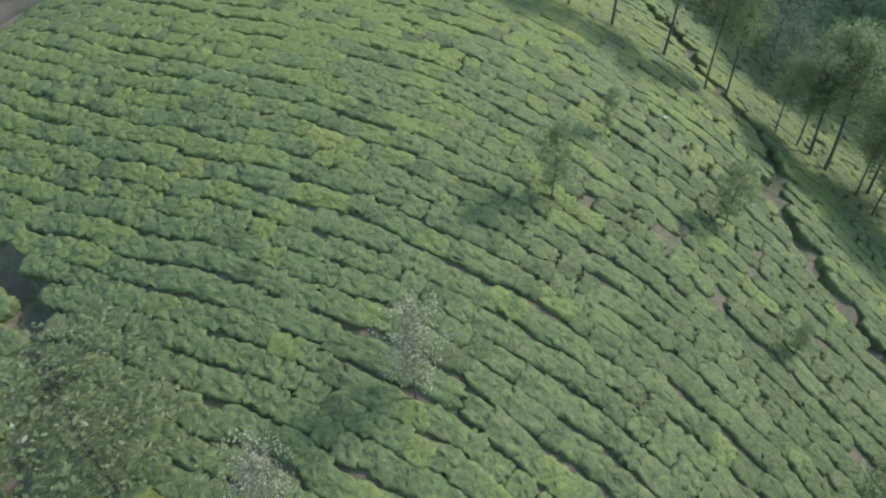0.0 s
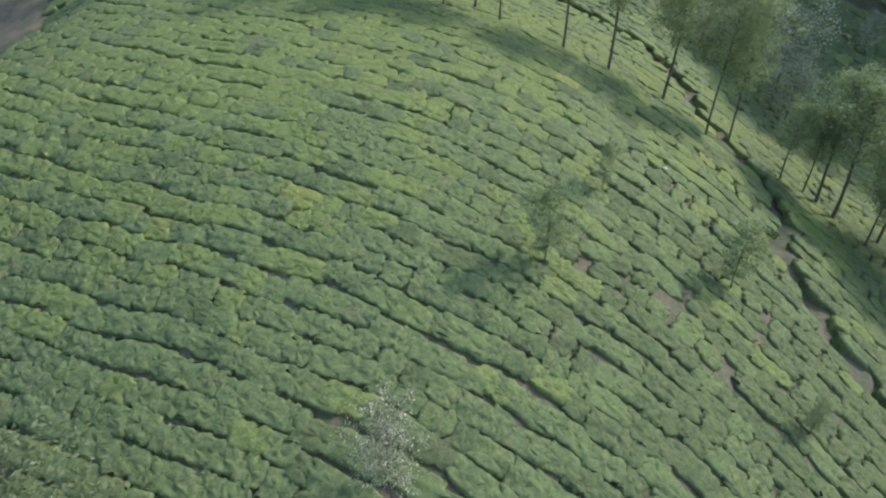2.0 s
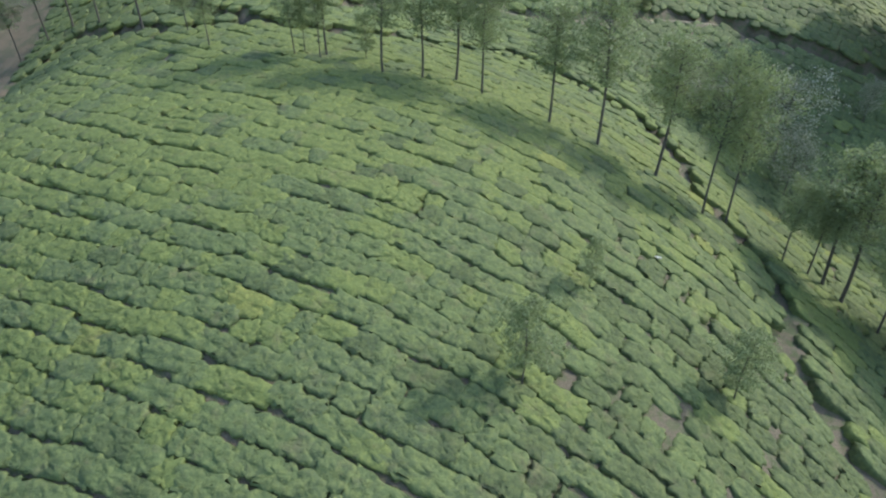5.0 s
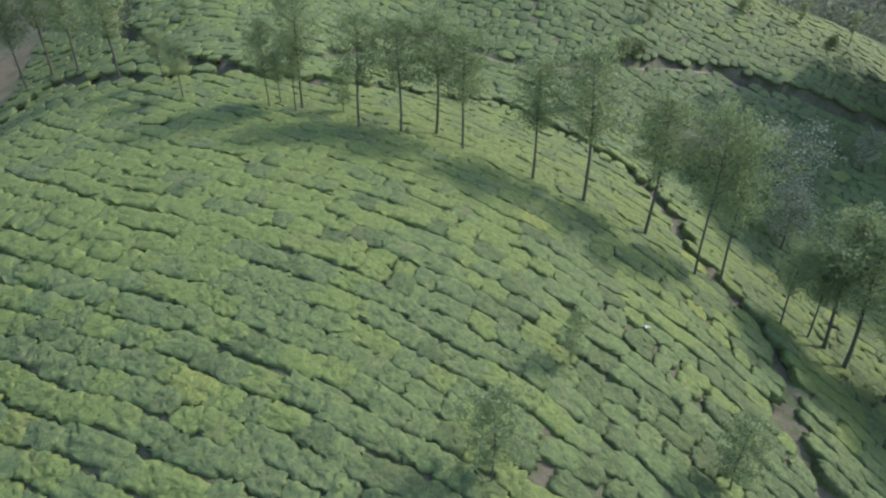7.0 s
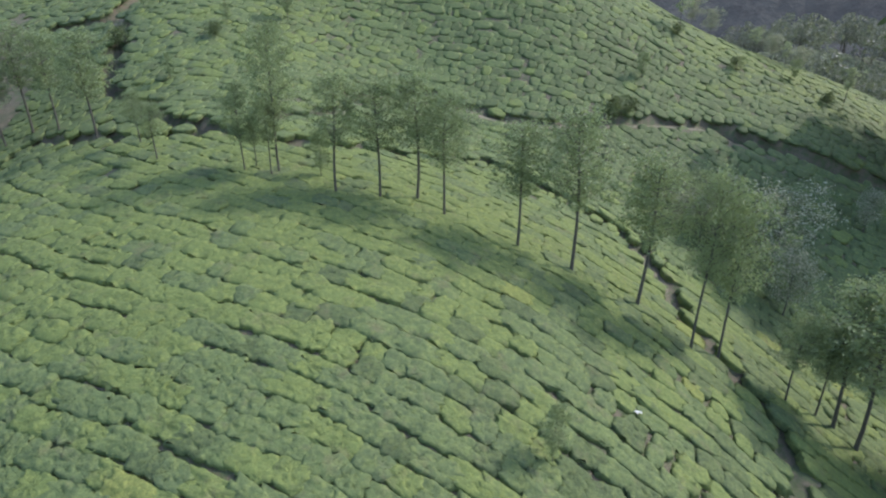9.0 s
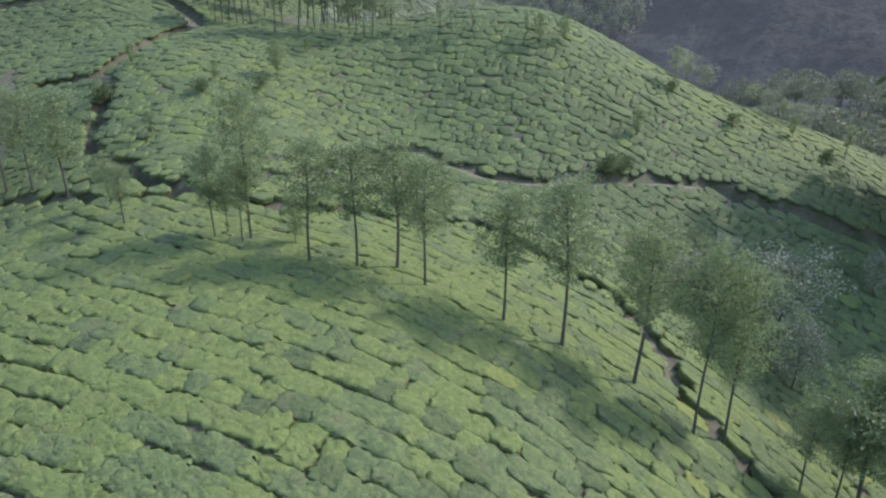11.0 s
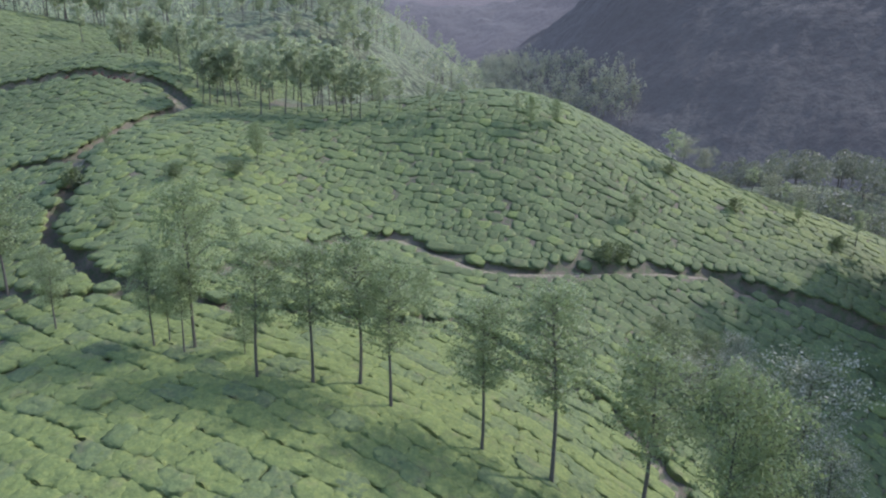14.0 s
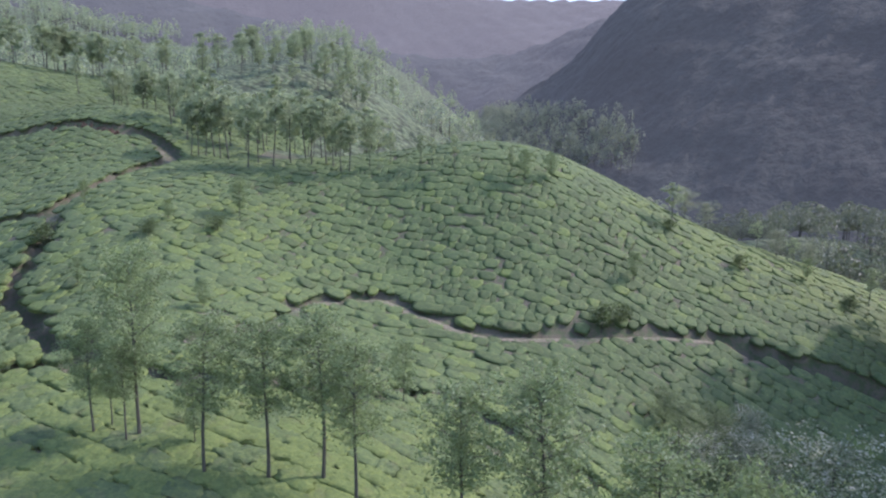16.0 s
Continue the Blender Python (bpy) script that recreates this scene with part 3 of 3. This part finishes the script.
fields = [bushes(BACK_ACROSS, BACK_ALONG, 5, 80, lambda x, y: back_side(x, y) & ~below_track(x, y), 0.92, 0.92, 23, 1.12, 0.26),
          bushes(LOWER_ACROSS, LOWER_ALONG, 26, 66, lambda x, y: back_side(x, y) & below_track(x, y), 0.88, 1.08, 29, 1.1, 0.22)]
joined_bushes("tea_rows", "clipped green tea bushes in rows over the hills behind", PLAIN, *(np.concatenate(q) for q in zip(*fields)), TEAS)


# ---- trees ----
def limb(bm, pts, radii, sides=6):
    """A tapered branch through the points."""
    rings = []
    for i, (p, r) in enumerate(zip(pts, radii)):
        d = (pts[min(i + 1, len(pts) - 1)] - pts[max(i - 1, 0)]).normalized()
        u = d.orthogonal().normalized()
        w = d.cross(u)
        rings.append([bm.verts.new(p + r * (u * math.cos(6.2832 * k / sides) + w * math.sin(6.2832 * k / sides))) for k in range(sides)])
    for q, s in zip(rings, rings[1:]):
        for k in range(sides):
            bm.faces.new((q[k], q[(k + 1) % sides], s[(k + 1) % sides], s[k]))
    bm.faces.new(rings[-1])


def tree(name, height, crown_from, spread, limbs, leaves, leaf, seed, material, label, lean=0.03, girth=0.0105, droop=0.15, category="tree"):
    """A trunk with limbs, twigs and a loose crown of single narrow leaves."""
    rng = random.Random(seed)
    root = new(name)
    tagged(root, label, category)
    la = rng.random() * 6.28
    def at(h):
        s = h / height
        return Vector((lean * h * math.cos(la) + 0.012 * height * math.sin(5 * s + seed), lean * h * math.sin(la) + 0.012 * height * math.sin(4 * s + 2 * seed), h))
    bm = bmesh.new()
    hs = [height * s for s in (-0.05, 0, 0.03, 0.15, 0.3, 0.45, 0.6, 0.75, 0.88, 0.97)]
    limb(bm, [at(h) for h in hs], [height * girth * r for r in (1.5, 1.35, 1.05, 0.9, 0.8, 0.7, 0.55, 0.38, 0.2, 0.06)], 6)
    tips = []
    for i in range(limbs):
        s = crown_from + (0.96 - crown_from) * ((i + rng.random() * 0.8) / limbs)
        start = at(height * s)
        az = i * 2.4 + rng.uniform(-0.5, 0.5)
        k = (s - crown_from) / (1 - crown_from)
        reach = spread * (0.35 + 0.75 * math.sin(math.pi * min(1, 0.18 + 0.8 * k))) * rng.uniform(0.6, 1.15)
        rise = rng.uniform(0.35, 0.9) * reach
        pts = [start + Vector((math.cos(az) * reach * f, math.sin(az) * reach * f, rise * (f - droop * f * f) + 0.05 * math.sin(6 * f + i))) for f in (0, 0.3, 0.65, 1)]
        r = height * girth * 0.3
        limb(bm, pts, [r, r * 0.7, r * 0.45, r * 0.15], 4)
        tips += [(pts[1], 0.5), (pts[2], 0.8), (pts[3], 1.0), (pts[3], 0.9)]
        for _ in range(3):
            p = pts[1].lerp(pts[3], rng.random())
            q = p + Vector((rng.gauss(0, 1), rng.gauss(0, 1), rng.gauss(0.25, 0.7))) * reach * 0.33
            limb(bm, [p, p.lerp(q, 0.5), q], [r * 0.35, r * 0.25, r * 0.1], 3)
            tips += [(q, 1.0), (q, 0.8)]
    part("trunk", bm, BARK, root)
    tips.append((at(height * 0.97), 0.9))
    v, f = [], []
    size = spread * 0.15
    for i in range(leaves):
        p, far = tips[rng.randrange(len(tips))]
        g = size * (0.6 + 0.6 * rng.random())
        c = p + Vector((rng.gauss(0, g), rng.gauss(0, g), rng.gauss(0, g * 0.8)))
        d = Vector((rng.gauss(0, 1), rng.gauss(0, 1), rng.gauss(-0.1, 0.7))).normalized()
        w = d.cross(Vector((rng.gauss(0, 1), rng.gauss(0, 1), rng.gauss(0, 1)))).normalized()
        ln = leaf * rng.uniform(0.6, 1.4)
        k = len(v)
        v += [tuple(c - d * ln * 0.5), tuple(c + w * ln * 0.24), tuple(c + d * ln * 0.5), tuple(c - w * ln * 0.24)]
        f.append((k, k + 1, k + 2, k + 3))
    crown = mesh_object("crown", v, f, (material,), parent=root)
    return root


def plant_tree(source, x, y, size, turn, sx=1.0, label=""):
    m = pose(x, y, soil_at(x, y), 0, 0, turn) @ Matrix.Diagonal((size * sx, size * sx, size, 1))
    ob = copy_thing(source, m)
    return tagged(ob, label)


OAK_LABEL = "slender tall silver oak with thin feathery crown above tea"
oaks = [tree("silver_oak_tree", 10.0, 0.42, 1.75, 40, 6200, 0.165, s, OAK_LEAF, OAK_LABEL, lean=0.02 + 0.01 * (s % 3)) for s in (1, 2, 3, 4)]
bushy = [tree("silver_oak_tree", 10.0, 0.34, 2.0, 42, 7600, 0.165, s, OAK_LEAF, "broad dense silver oak with dark full crown") for s in (7, 8)]
sapling = [tree("young_silver_oak", 5.0, 0.22, 1.0, 24, 5200, 0.12, s, OAK_LEAF, "young thin silver oak sapling among tea bushes", girth=0.009) for s in (11, 12)]
silver = [tree("silvery_tree", 6.0, 0.22, 2.1, 28, 4600, 0.17, s, PALE_LEAF, "leafy tree with silvery white flecked crown", girth=0.012) for s in (15, 16)]
flecked = [tree("leafy_tree", 6.0, 0.2, 2.0, 24, 4600, 0.16, s, GREEN_LEAF, "leafy green tree with pale flecked crown among tea", girth=0.012) for s in (15, 16)]
shrub = [tree("dark_shrub", 2.0, 0.1, 1.1, 14, 1100, 0.2, s, DARK_LEAF, "dark green round shrub among tea bushes", girth=0.02, category="shrub") for s in (19,)]

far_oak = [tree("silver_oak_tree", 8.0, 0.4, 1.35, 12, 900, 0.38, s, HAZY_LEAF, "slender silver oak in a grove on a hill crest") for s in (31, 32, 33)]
# never in view: added as a shade caster
unseen_tree = [tree("tall_shade_tree", 10.0, 0.3, 1.8, 16, 2600, 0.42, s, DARK_LEAF, "tall unseen tree added to cast shade over the gully") for s in (7, 8)]

# x, y, height, kind, turn, width
STAND = (
    (-30.8, 63.0, 9.0, "o", 10, 1.2), (-27.5, 61.5, 8.0, "o", 80, 1.2), (-32.7, 62.1, 8.0, "o", 140, 1.2), (-34.5, 60, 6.5, "o", 200, 1.2), (-21.6, 56.6, 8.5, "o", 30, 1.2),
    (-14.1, 50.1, 4.0, "o", 60, 1.3), (-16.8, 53.9, 3.8, "o", 160, 1.3), (-7.6, 48.2, 5.6, "b", 0, 0.95), (-6.9, 48.6, 3.6, "o", 50, 1.0), (-5.6, 47.6, 4.8, "o", 220, 1.0),
    (-5.2, 48.1, 9.0, "b", 110, 0.9), (-1.2, 45.7, 7.2, "o", 15, 1.15), (-2.5, 47.8, 3.2, "s", 0, 1.0), (1.3, 46.1, 7.2, "o", 95, 1.15), (3.7, 46.8, 7.9, "o", 185, 1.2),
    (5.3, 45.4, 7.6, "o", 275, 1.1), (9.9, 44.1, 7.8, "o", 40, 1.2), (13.3, 43.7, 9.9, "o", 130, 1.1), (17.5, 43.2, 9.6, "o", 250, 1.2), (20.6, 41.3, 11.0, "o", 20, 0.8),
    (22.6, 41.9, 11.4, "o", 200, 0.8), (26.6, 40.6, 6.2, "o", 310, 1.1), (29.7, 40.0, 10.2, "o", 75, 1.2), (30.6, 39.1, 10.6, "o", 165, 1.2), (28.6, 40.3, 6.6, "o", 5, 1.1),
    (32.5, 37.0, 8.5, "b", 265, 0.9), (5.6, 23.9, 4.6, "s", 45, 1.05), (16.4, 26.2, 4.3, "s", 135, 1.1), (9.7, 29.8, 3.0, "s", 225, 0.9),
    (-1.3, 13.9, 4.6, "w", 10, 0.72), (-12.6, 10.9, 6.6, "g", 100, 1.45), (-6.4, 9.4, 4.6, "w", 190, 0.6), (17.5, 10.7, 5.2, "g", 280, 0.8), (17.8, 18.8, 2.3, "s", 0, 1.1),
    # grove carried on out of view, added for the shade on the path
    (34.1, 37.7, 10.6, "b", 20, 0.95), (35.2, 35.2, 10.0, "o", 220, 1.2), (37.6, 37.6, 11.0, "b", 310, 1.0),
    (36.2, 33.6, 9.6, "b", 160, 0.95), (37.8, 31.4, 10.0, "o", 250, 1.2), (34.6, 31.6, 8.0, "o", 30, 1.2), (33.0, 35.0, 6.6, "o", 100, 1.2),
    (33.0, 55.0, 7.6, "w", 60, 1.12), (32.2, 51.0, 5.2, "w", 150, 1.0), (29.3, 57.5, 4.2, "w", 240, 1.0), (45.1, 62.0, 3.9, "w", 330, 0.8),
    (6.7, 57.0, 3.9, "s", 0, 1.0), (17.2, 62.5, 3.0, "s", 90, 0.9), (23.1, 71.9, 2.3, "d", 0, 1.0), (25, 72.6, 1.8, "d", 90, 1.0),
)
SCRUB = ((25.8, 60.9, 3.0), (26.2, 58.2, 3.0), (28.6, 61.3, 3.2), (29.4, 59.4, 3.2), (27.0, 56.3, 3.2), (30.0, 57.0, 3.4), (25.4, 62.6, 2.6), (31.3, 62.0, 3.0))
BEHIND = (
    (-24.8, 101.7, 6.9, "f"), (-23.8, 101.6, 8.2, "f"), (-23.1, 102.3, 6.3, "f"), (-21.9, 102.1, 8.7, "f"), (-21, 101.7, 7.7, "f"), (-19.7, 101.1, 8.9, "f"),
    (-14.5, 93.3, 8.4, "f"), (-14.2, 96.8, 7.4, "f"), (-11.5, 93.9, 9.3, "f"), (-9.8, 95.3, 8.1, "f"), (-7.2, 94.4, 7.5, "f"), (-5.3, 94.2, 7.8, "f"),
    (-4.2, 93, 6, "f"), (-2.9, 91.8, 6.4, "f"), (-1.9, 91.8, 6.7, "f"), (0.3, 92.4, 3.9, "f"), (2.7, 92.7, 3.9, "f"), (6.4, 91.8, 3.6, "f"),
    (7.8, 91.5, 3.2, "f"), (10.4, 89.9, 4.1, "f"), (16.8, 89, 3.2, "f"), (-11.3, 80.5, 3.9, "s"), (-16.9, 77.2, 2.1, "s"), (-26.8, 80.5, 2.3, "s"),
    (27.8, 78.4, 2.9, "s"), (-9.3, 87, 1.8, "s"), (-19.2, 66.4, 2.4, "s"), (-8.6, 64.1, 2.3, "s"), (35.7, 89.6, 4.9, "f"), (39, 94.5, 3.4, "w"),
    (42, 95, 3.2, "w"), (46.8, 91.9, 3.3, "f"), (48.6, 90.8, 3, "w"), (49.8, 89.3, 3.1, "f"), (51.8, 89.4, 2.9, "w"), (54.2, 82.5, 4.3, "f"),
    (18.3, 88.1, 3.6, "s"), (21.4, 89.3, 3, "s"), (48.7, 84.6, 2.6, "s"), (-17.4, 74.2, 1.4, "d"), (-12.3, 76.9, 1.4, "d"), (34.9, 88.2, 1.2, "d"),
    (41.1, 84.3, 1.4, "d"), (50.8, 80.6, 1.4, "d"), (-27.7, 75.2, 2.2, "d"),
)
SOURCES = {"o": (oaks, 10.0), "b": (bushy, 10.0), "s": (sapling, 5.0), "w": (silver, 6.0), "d": (shrub, 2.0), "g": (flecked, 6.0), "f": (far_oak, 8.0), "t": (unseen_tree, 10.0)}
for i, (tx, ty, h, kind, turn, width) in enumerate(STAND):
    src, own = SOURCES[kind]
    plant_tree(src[i % len(src)], tx, ty, h / own, turn, width)
for i, (tx, ty, h, kind) in enumerate(BEHIND):
    src, own = SOURCES[kind]
    plant_tree(src[i % len(src)], tx, ty, h / own, 67 * i, 1.1)
for i, (tx, ty, h) in enumerate(SCRUB):
    src, own = SOURCES["w" if i % 2 else "g"]
    plant_tree(src[i % 2], tx, ty, h / own, 80 * i, 1.25)
pick = random.Random(5)
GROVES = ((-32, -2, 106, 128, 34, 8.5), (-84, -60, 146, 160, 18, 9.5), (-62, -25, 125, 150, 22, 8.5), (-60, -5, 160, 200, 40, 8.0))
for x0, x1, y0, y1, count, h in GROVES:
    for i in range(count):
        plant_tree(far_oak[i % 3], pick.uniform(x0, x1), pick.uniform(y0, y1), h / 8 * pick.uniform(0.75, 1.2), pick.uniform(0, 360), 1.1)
# tall trees added out of view, only to cast shade over the gully
SHADE_CASTERS = ((60, 72), (60.5, 75), (62.5, 76.5), (63, 73), (55.5, 60.5), (60, 62), (57, 64), (61, 66), (57.5, 67.5), (62, 69.5), (63, 60))
for i, (tx, ty) in enumerate(SHADE_CASTERS):
    plant_tree(unseen_tree[i % 2], tx, ty, 2.85 - 0.25 * (i % 2), 50 * i, 1.0)
for kinds_ in SOURCES.values():
    for o in kinds_[0]:
        for q in (*o.children_recursive, o):
            bpy.data.objects.remove(q)


def wood(name, label, seed, count, x0, x1, y0, y1, height, width, material, keep, level=soil, leaves=56, leaf=0.16):
    """Far woods: single trunks, each with a ragged crown of leaf clumps."""
    rng = np.random.default_rng(seed)
    v, f, mat = [], [], []
    n = 0
    x, y = rng.uniform(x0, x1, count * 4), rng.uniform(y0, y1, count * 4)
    ok = keep(x, y, rng)
    x, y = x[ok][:count], y[ok][:count]
    z = level(x, y)
    for i in range(len(x)):
        h = height * rng.uniform(0.65, 1.25)
        w = width * rng.uniform(0.7, 1.3)
        r = 0.018 * h
        v += [(x[i] + r * c, y[i] + r * s, z[i] - 0.3) for c, s in ((1, 0), (-0.5, 0.87), (-0.5, -0.87))] + [(x[i], y[i], z[i] + h * 0.9)]
        f += [(n, n + 1, n + 3), (n + 1, n + 2, n + 3), (n + 2, n, n + 3)]
        mat += [0, 0, 0]
        n += 4
        k = leaves
        a, q = rng.uniform(0, 6.283, k), np.sqrt(rng.random(k))
        hz = rng.random(k)
        rad = w * np.sin(np.pi * (0.15 + 0.8 * hz)) * q
        c = np.stack([x[i] + rad * np.cos(a), y[i] + rad * np.sin(a), z[i] + h * (0.4 + 0.6 * hz)], -1)
        d, e = rng.standard_normal((k, 3)), rng.standard_normal((k, 3))
        d /= np.linalg.norm(d, axis=1)[:, None]
        e = np.cross(d, e)
        e /= np.linalg.norm(e, axis=1)[:, None]
        s = (leaf * w * rng.uniform(0.5, 1.3, k))[:, None]
        quad = np.stack([c - d * s, c + e * s * 0.6, c + d * s, c - e * s * 0.6], 1).reshape(-1, 3)
        v += quad.tolist()
        f += [(n + 4 * j, n + 4 * j + 1, n + 4 * j + 2, n + 4 * j + 3) for j in range(k)]
        mat += [1] * k
        n += 4 * k
    ob = mesh_object(name, v, f, (BARK, material), mat)
    return tagged(ob, label, "woods", kind="stuff")


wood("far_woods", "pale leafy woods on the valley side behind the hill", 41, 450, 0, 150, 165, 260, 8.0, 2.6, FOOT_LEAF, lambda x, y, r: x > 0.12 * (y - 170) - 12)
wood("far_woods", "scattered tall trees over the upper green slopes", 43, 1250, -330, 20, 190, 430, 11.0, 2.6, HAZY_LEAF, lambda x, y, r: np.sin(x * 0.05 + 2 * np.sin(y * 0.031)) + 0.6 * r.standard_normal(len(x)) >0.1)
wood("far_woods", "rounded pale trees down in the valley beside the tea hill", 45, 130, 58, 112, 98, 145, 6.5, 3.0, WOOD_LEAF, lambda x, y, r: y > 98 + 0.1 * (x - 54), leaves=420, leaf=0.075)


def wall_height(x, y, r0, r1, foot, sides, rough):
    """Height of a mountain wall round the valley. sides: bearing in degrees to the right of ahead, and how high it stands over the eye, in degrees."""
    dx, dy = x - 9.0, y - 21.0
    a, r = np.arctan2(dx, dy), np.hypot(dx, dy)
    deg = np.degrees(a)
    top = sum(np.interp(deg + o, [s[0] for s in sides], [s[1] for s in sides]) for o in (-2, -1, 0, 1, 2)) / 5
    k = np.clip((r - r0) / (r1 - r0), 0, 1)
    crest = 25 + r1 * np.tan(np.radians(top))
    z = foot + (crest - foot) * (0.55 * k + 0.45 * smooth(k, 0, 1))
    gully = np.sin(a * 9 + 2.2 * np.sin(k * 5)) + 0.4 * np.sin(a * 23 + 7 * k + 1) + 0.2 * np.sin(a * 47 - 13 * k)
    return z + rough * gully * np.sin(np.pi * k)


def mountain(name, wall, material, label, rings, step, crowns):
    """A mountain side whose wood shows as an uneven sheet of crowns."""
    r0, r1, foot, sides, rough = wall
    a, r = np.meshgrid(np.radians(np.arange(sides[0][0], sides[-1][0] + 0.1, step)), np.linspace(r0, r1, rings), indexing="ij")
    rng = np.random.default_rng(rings)
    r = r + (r1 - r0) / rings * 0.3 * rng.standard_normal(r.shape)
    x, y = 9 + r * np.sin(a), 21 + r * np.cos(a)
    z = wall_height(x, y, *wall) + crowns * (rng.random(x.shape) ** 2 + 0.5 * np.sin(x * 0.13 + 2 * np.sin(y * 0.07)))
    v = np.stack([x, y, z], -1).reshape(-1, 3)
    ob = mesh_object(name, v.tolist(), grid_faces(*x.shape).tolist(), (material,), shade=True)
    return tagged(ob, label, "mountain", kind="structure")


NEAR_WALL = (240, 620, -30, ((-12, -6), (-4.6, 0), (0.9, 3.5), (6.3, 6.5), (11.7, 9.5), (14.5, 13), (16.6, 15.2), (21.7, 18), (30, 21), (60, 22), (110, 18)), 4)
FAR_WALL = (700, 1300, -20, ((-100, 14), (-40, 17), (-9, 17.9), (-4, 16.9), (0, 16.1), (4, 15.4), (10, 15.1), (16, 14.9), (25, 14), (60, 12)), 10)
MID_WALL = (480, 760, -25, ((-60, 14), (-30, 15), (-12, 12.6), (-6, 11), (0, 10.3), (6, 10.6), (10, 11.8), (14, 13.4), (18, 13.6), (30, 13), (60, 12)), 6)
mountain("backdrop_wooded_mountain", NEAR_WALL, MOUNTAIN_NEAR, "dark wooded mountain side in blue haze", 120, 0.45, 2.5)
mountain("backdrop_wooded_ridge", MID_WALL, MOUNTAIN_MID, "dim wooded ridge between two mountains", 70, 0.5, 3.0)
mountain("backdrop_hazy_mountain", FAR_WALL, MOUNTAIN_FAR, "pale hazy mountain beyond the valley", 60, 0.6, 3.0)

def foot_wood(x, y, r):
    z = wall_height(x, y, *NEAR_WALL)
    deg = np.degrees(np.arctan2(x - 9, y - 21))
    return (z > 36 - deg) & (z < 84 - 2 * deg + 5 * r.standard_normal(len(x))) & (deg < 18) & (deg > -4)


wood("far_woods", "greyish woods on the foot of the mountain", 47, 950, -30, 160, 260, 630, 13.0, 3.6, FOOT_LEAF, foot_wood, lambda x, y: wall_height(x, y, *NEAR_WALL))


def red_bank():
    """A bare red cut above the upper road, with a broken top edge."""
    n = 40
    xs = np.linspace(-50, -34, n)
    ys = 107.3 + 0.5 * np.sin(xs * 0.7)
    rng = np.random.default_rng(9)
    v = []
    for i in range(n):
        h = 1.3 * math.sin(math.pi * (i + 0.5) / n) ** 0.5 * (0.8 + 0.4 * rng.random())
        z = soil_at(xs[i], ys[i] - 0.6)
        for dy, dz in ((-0.7, -0.3), (-0.45, 0.35 * h), (-0.2, 0.75 * h), (0.2, h), (0.9, h * 0.95), (1.6, 0.1)):
            v.append((xs[i], ys[i] + dy + 0.12 * rng.standard_normal(), z + dz + 0.06 * rng.standard_normal()))
    return tagged(mesh_object("earth_bank", v, grid_faces(n, 6).tolist(), (RED_EARTH,)), "bare reddish earth bank above the upper road", "bank", kind="structure")


red_bank()


def kerb_stone():
    bm = bmesh.new()
    bmesh.ops.create_cube(bm, size=1)
    for q in bm.verts:
        q.co = Vector((q.co.x * (0.45 if q.co.z < 0 else 0.36), q.co.y * 0.35, (q.co.z + 0.45) * 0.6))
    bmesh.ops.bevel(bm, geom=bm.edges[:], offset=0.03, segments=1, affect="EDGES")
    me = bpy.data.meshes.new("roadside_stone")
    bm.to_mesh(me)
    bm.free()
    me.materials.append(WHITE)
    return me


stone = kerb_stone()
for i in range(6):
    sx, sy = -80.5 + 0.85 * i, 148.5 + 0.06 * i
    ob = new("roadside_stone", stone)
    ob.matrix_basis = pose(sx, sy, soil_at(sx, sy) + 0.02, 0, 0, 7 * i)
    tagged(ob, "small white painted stone beside the road", "stone", "roadside stones")


def scrap():
    """A crumpled white sheet left lying on the tea."""
    k = 9
    g = np.linspace(-0.2, 0.2, k)
    x, y = np.meshgrid(g, g * 0.6, indexing="ij")
    z = 0.05 + 0.05 * np.sin(17 * x + 5) * np.cos(23 * y) + 0.03 * np.sin(31 * x - 11 * y)
    ob = mesh_object("white_sheet", np.stack([x, y, z], -1).reshape(-1, 3).tolist(), grid_faces(k, k).tolist(), (WHITE,))
    ob.modifiers.new("thickness", "SOLIDIFY").thickness = 0.004
    ob.matrix_basis = pose(14.65, 33.8, float(canopy(14.65, 33.8)) + 0.02, -8, 18, 30)
    return tagged(ob, "crumpled white sheet lying on tea bushes", "sheet")


scrap()
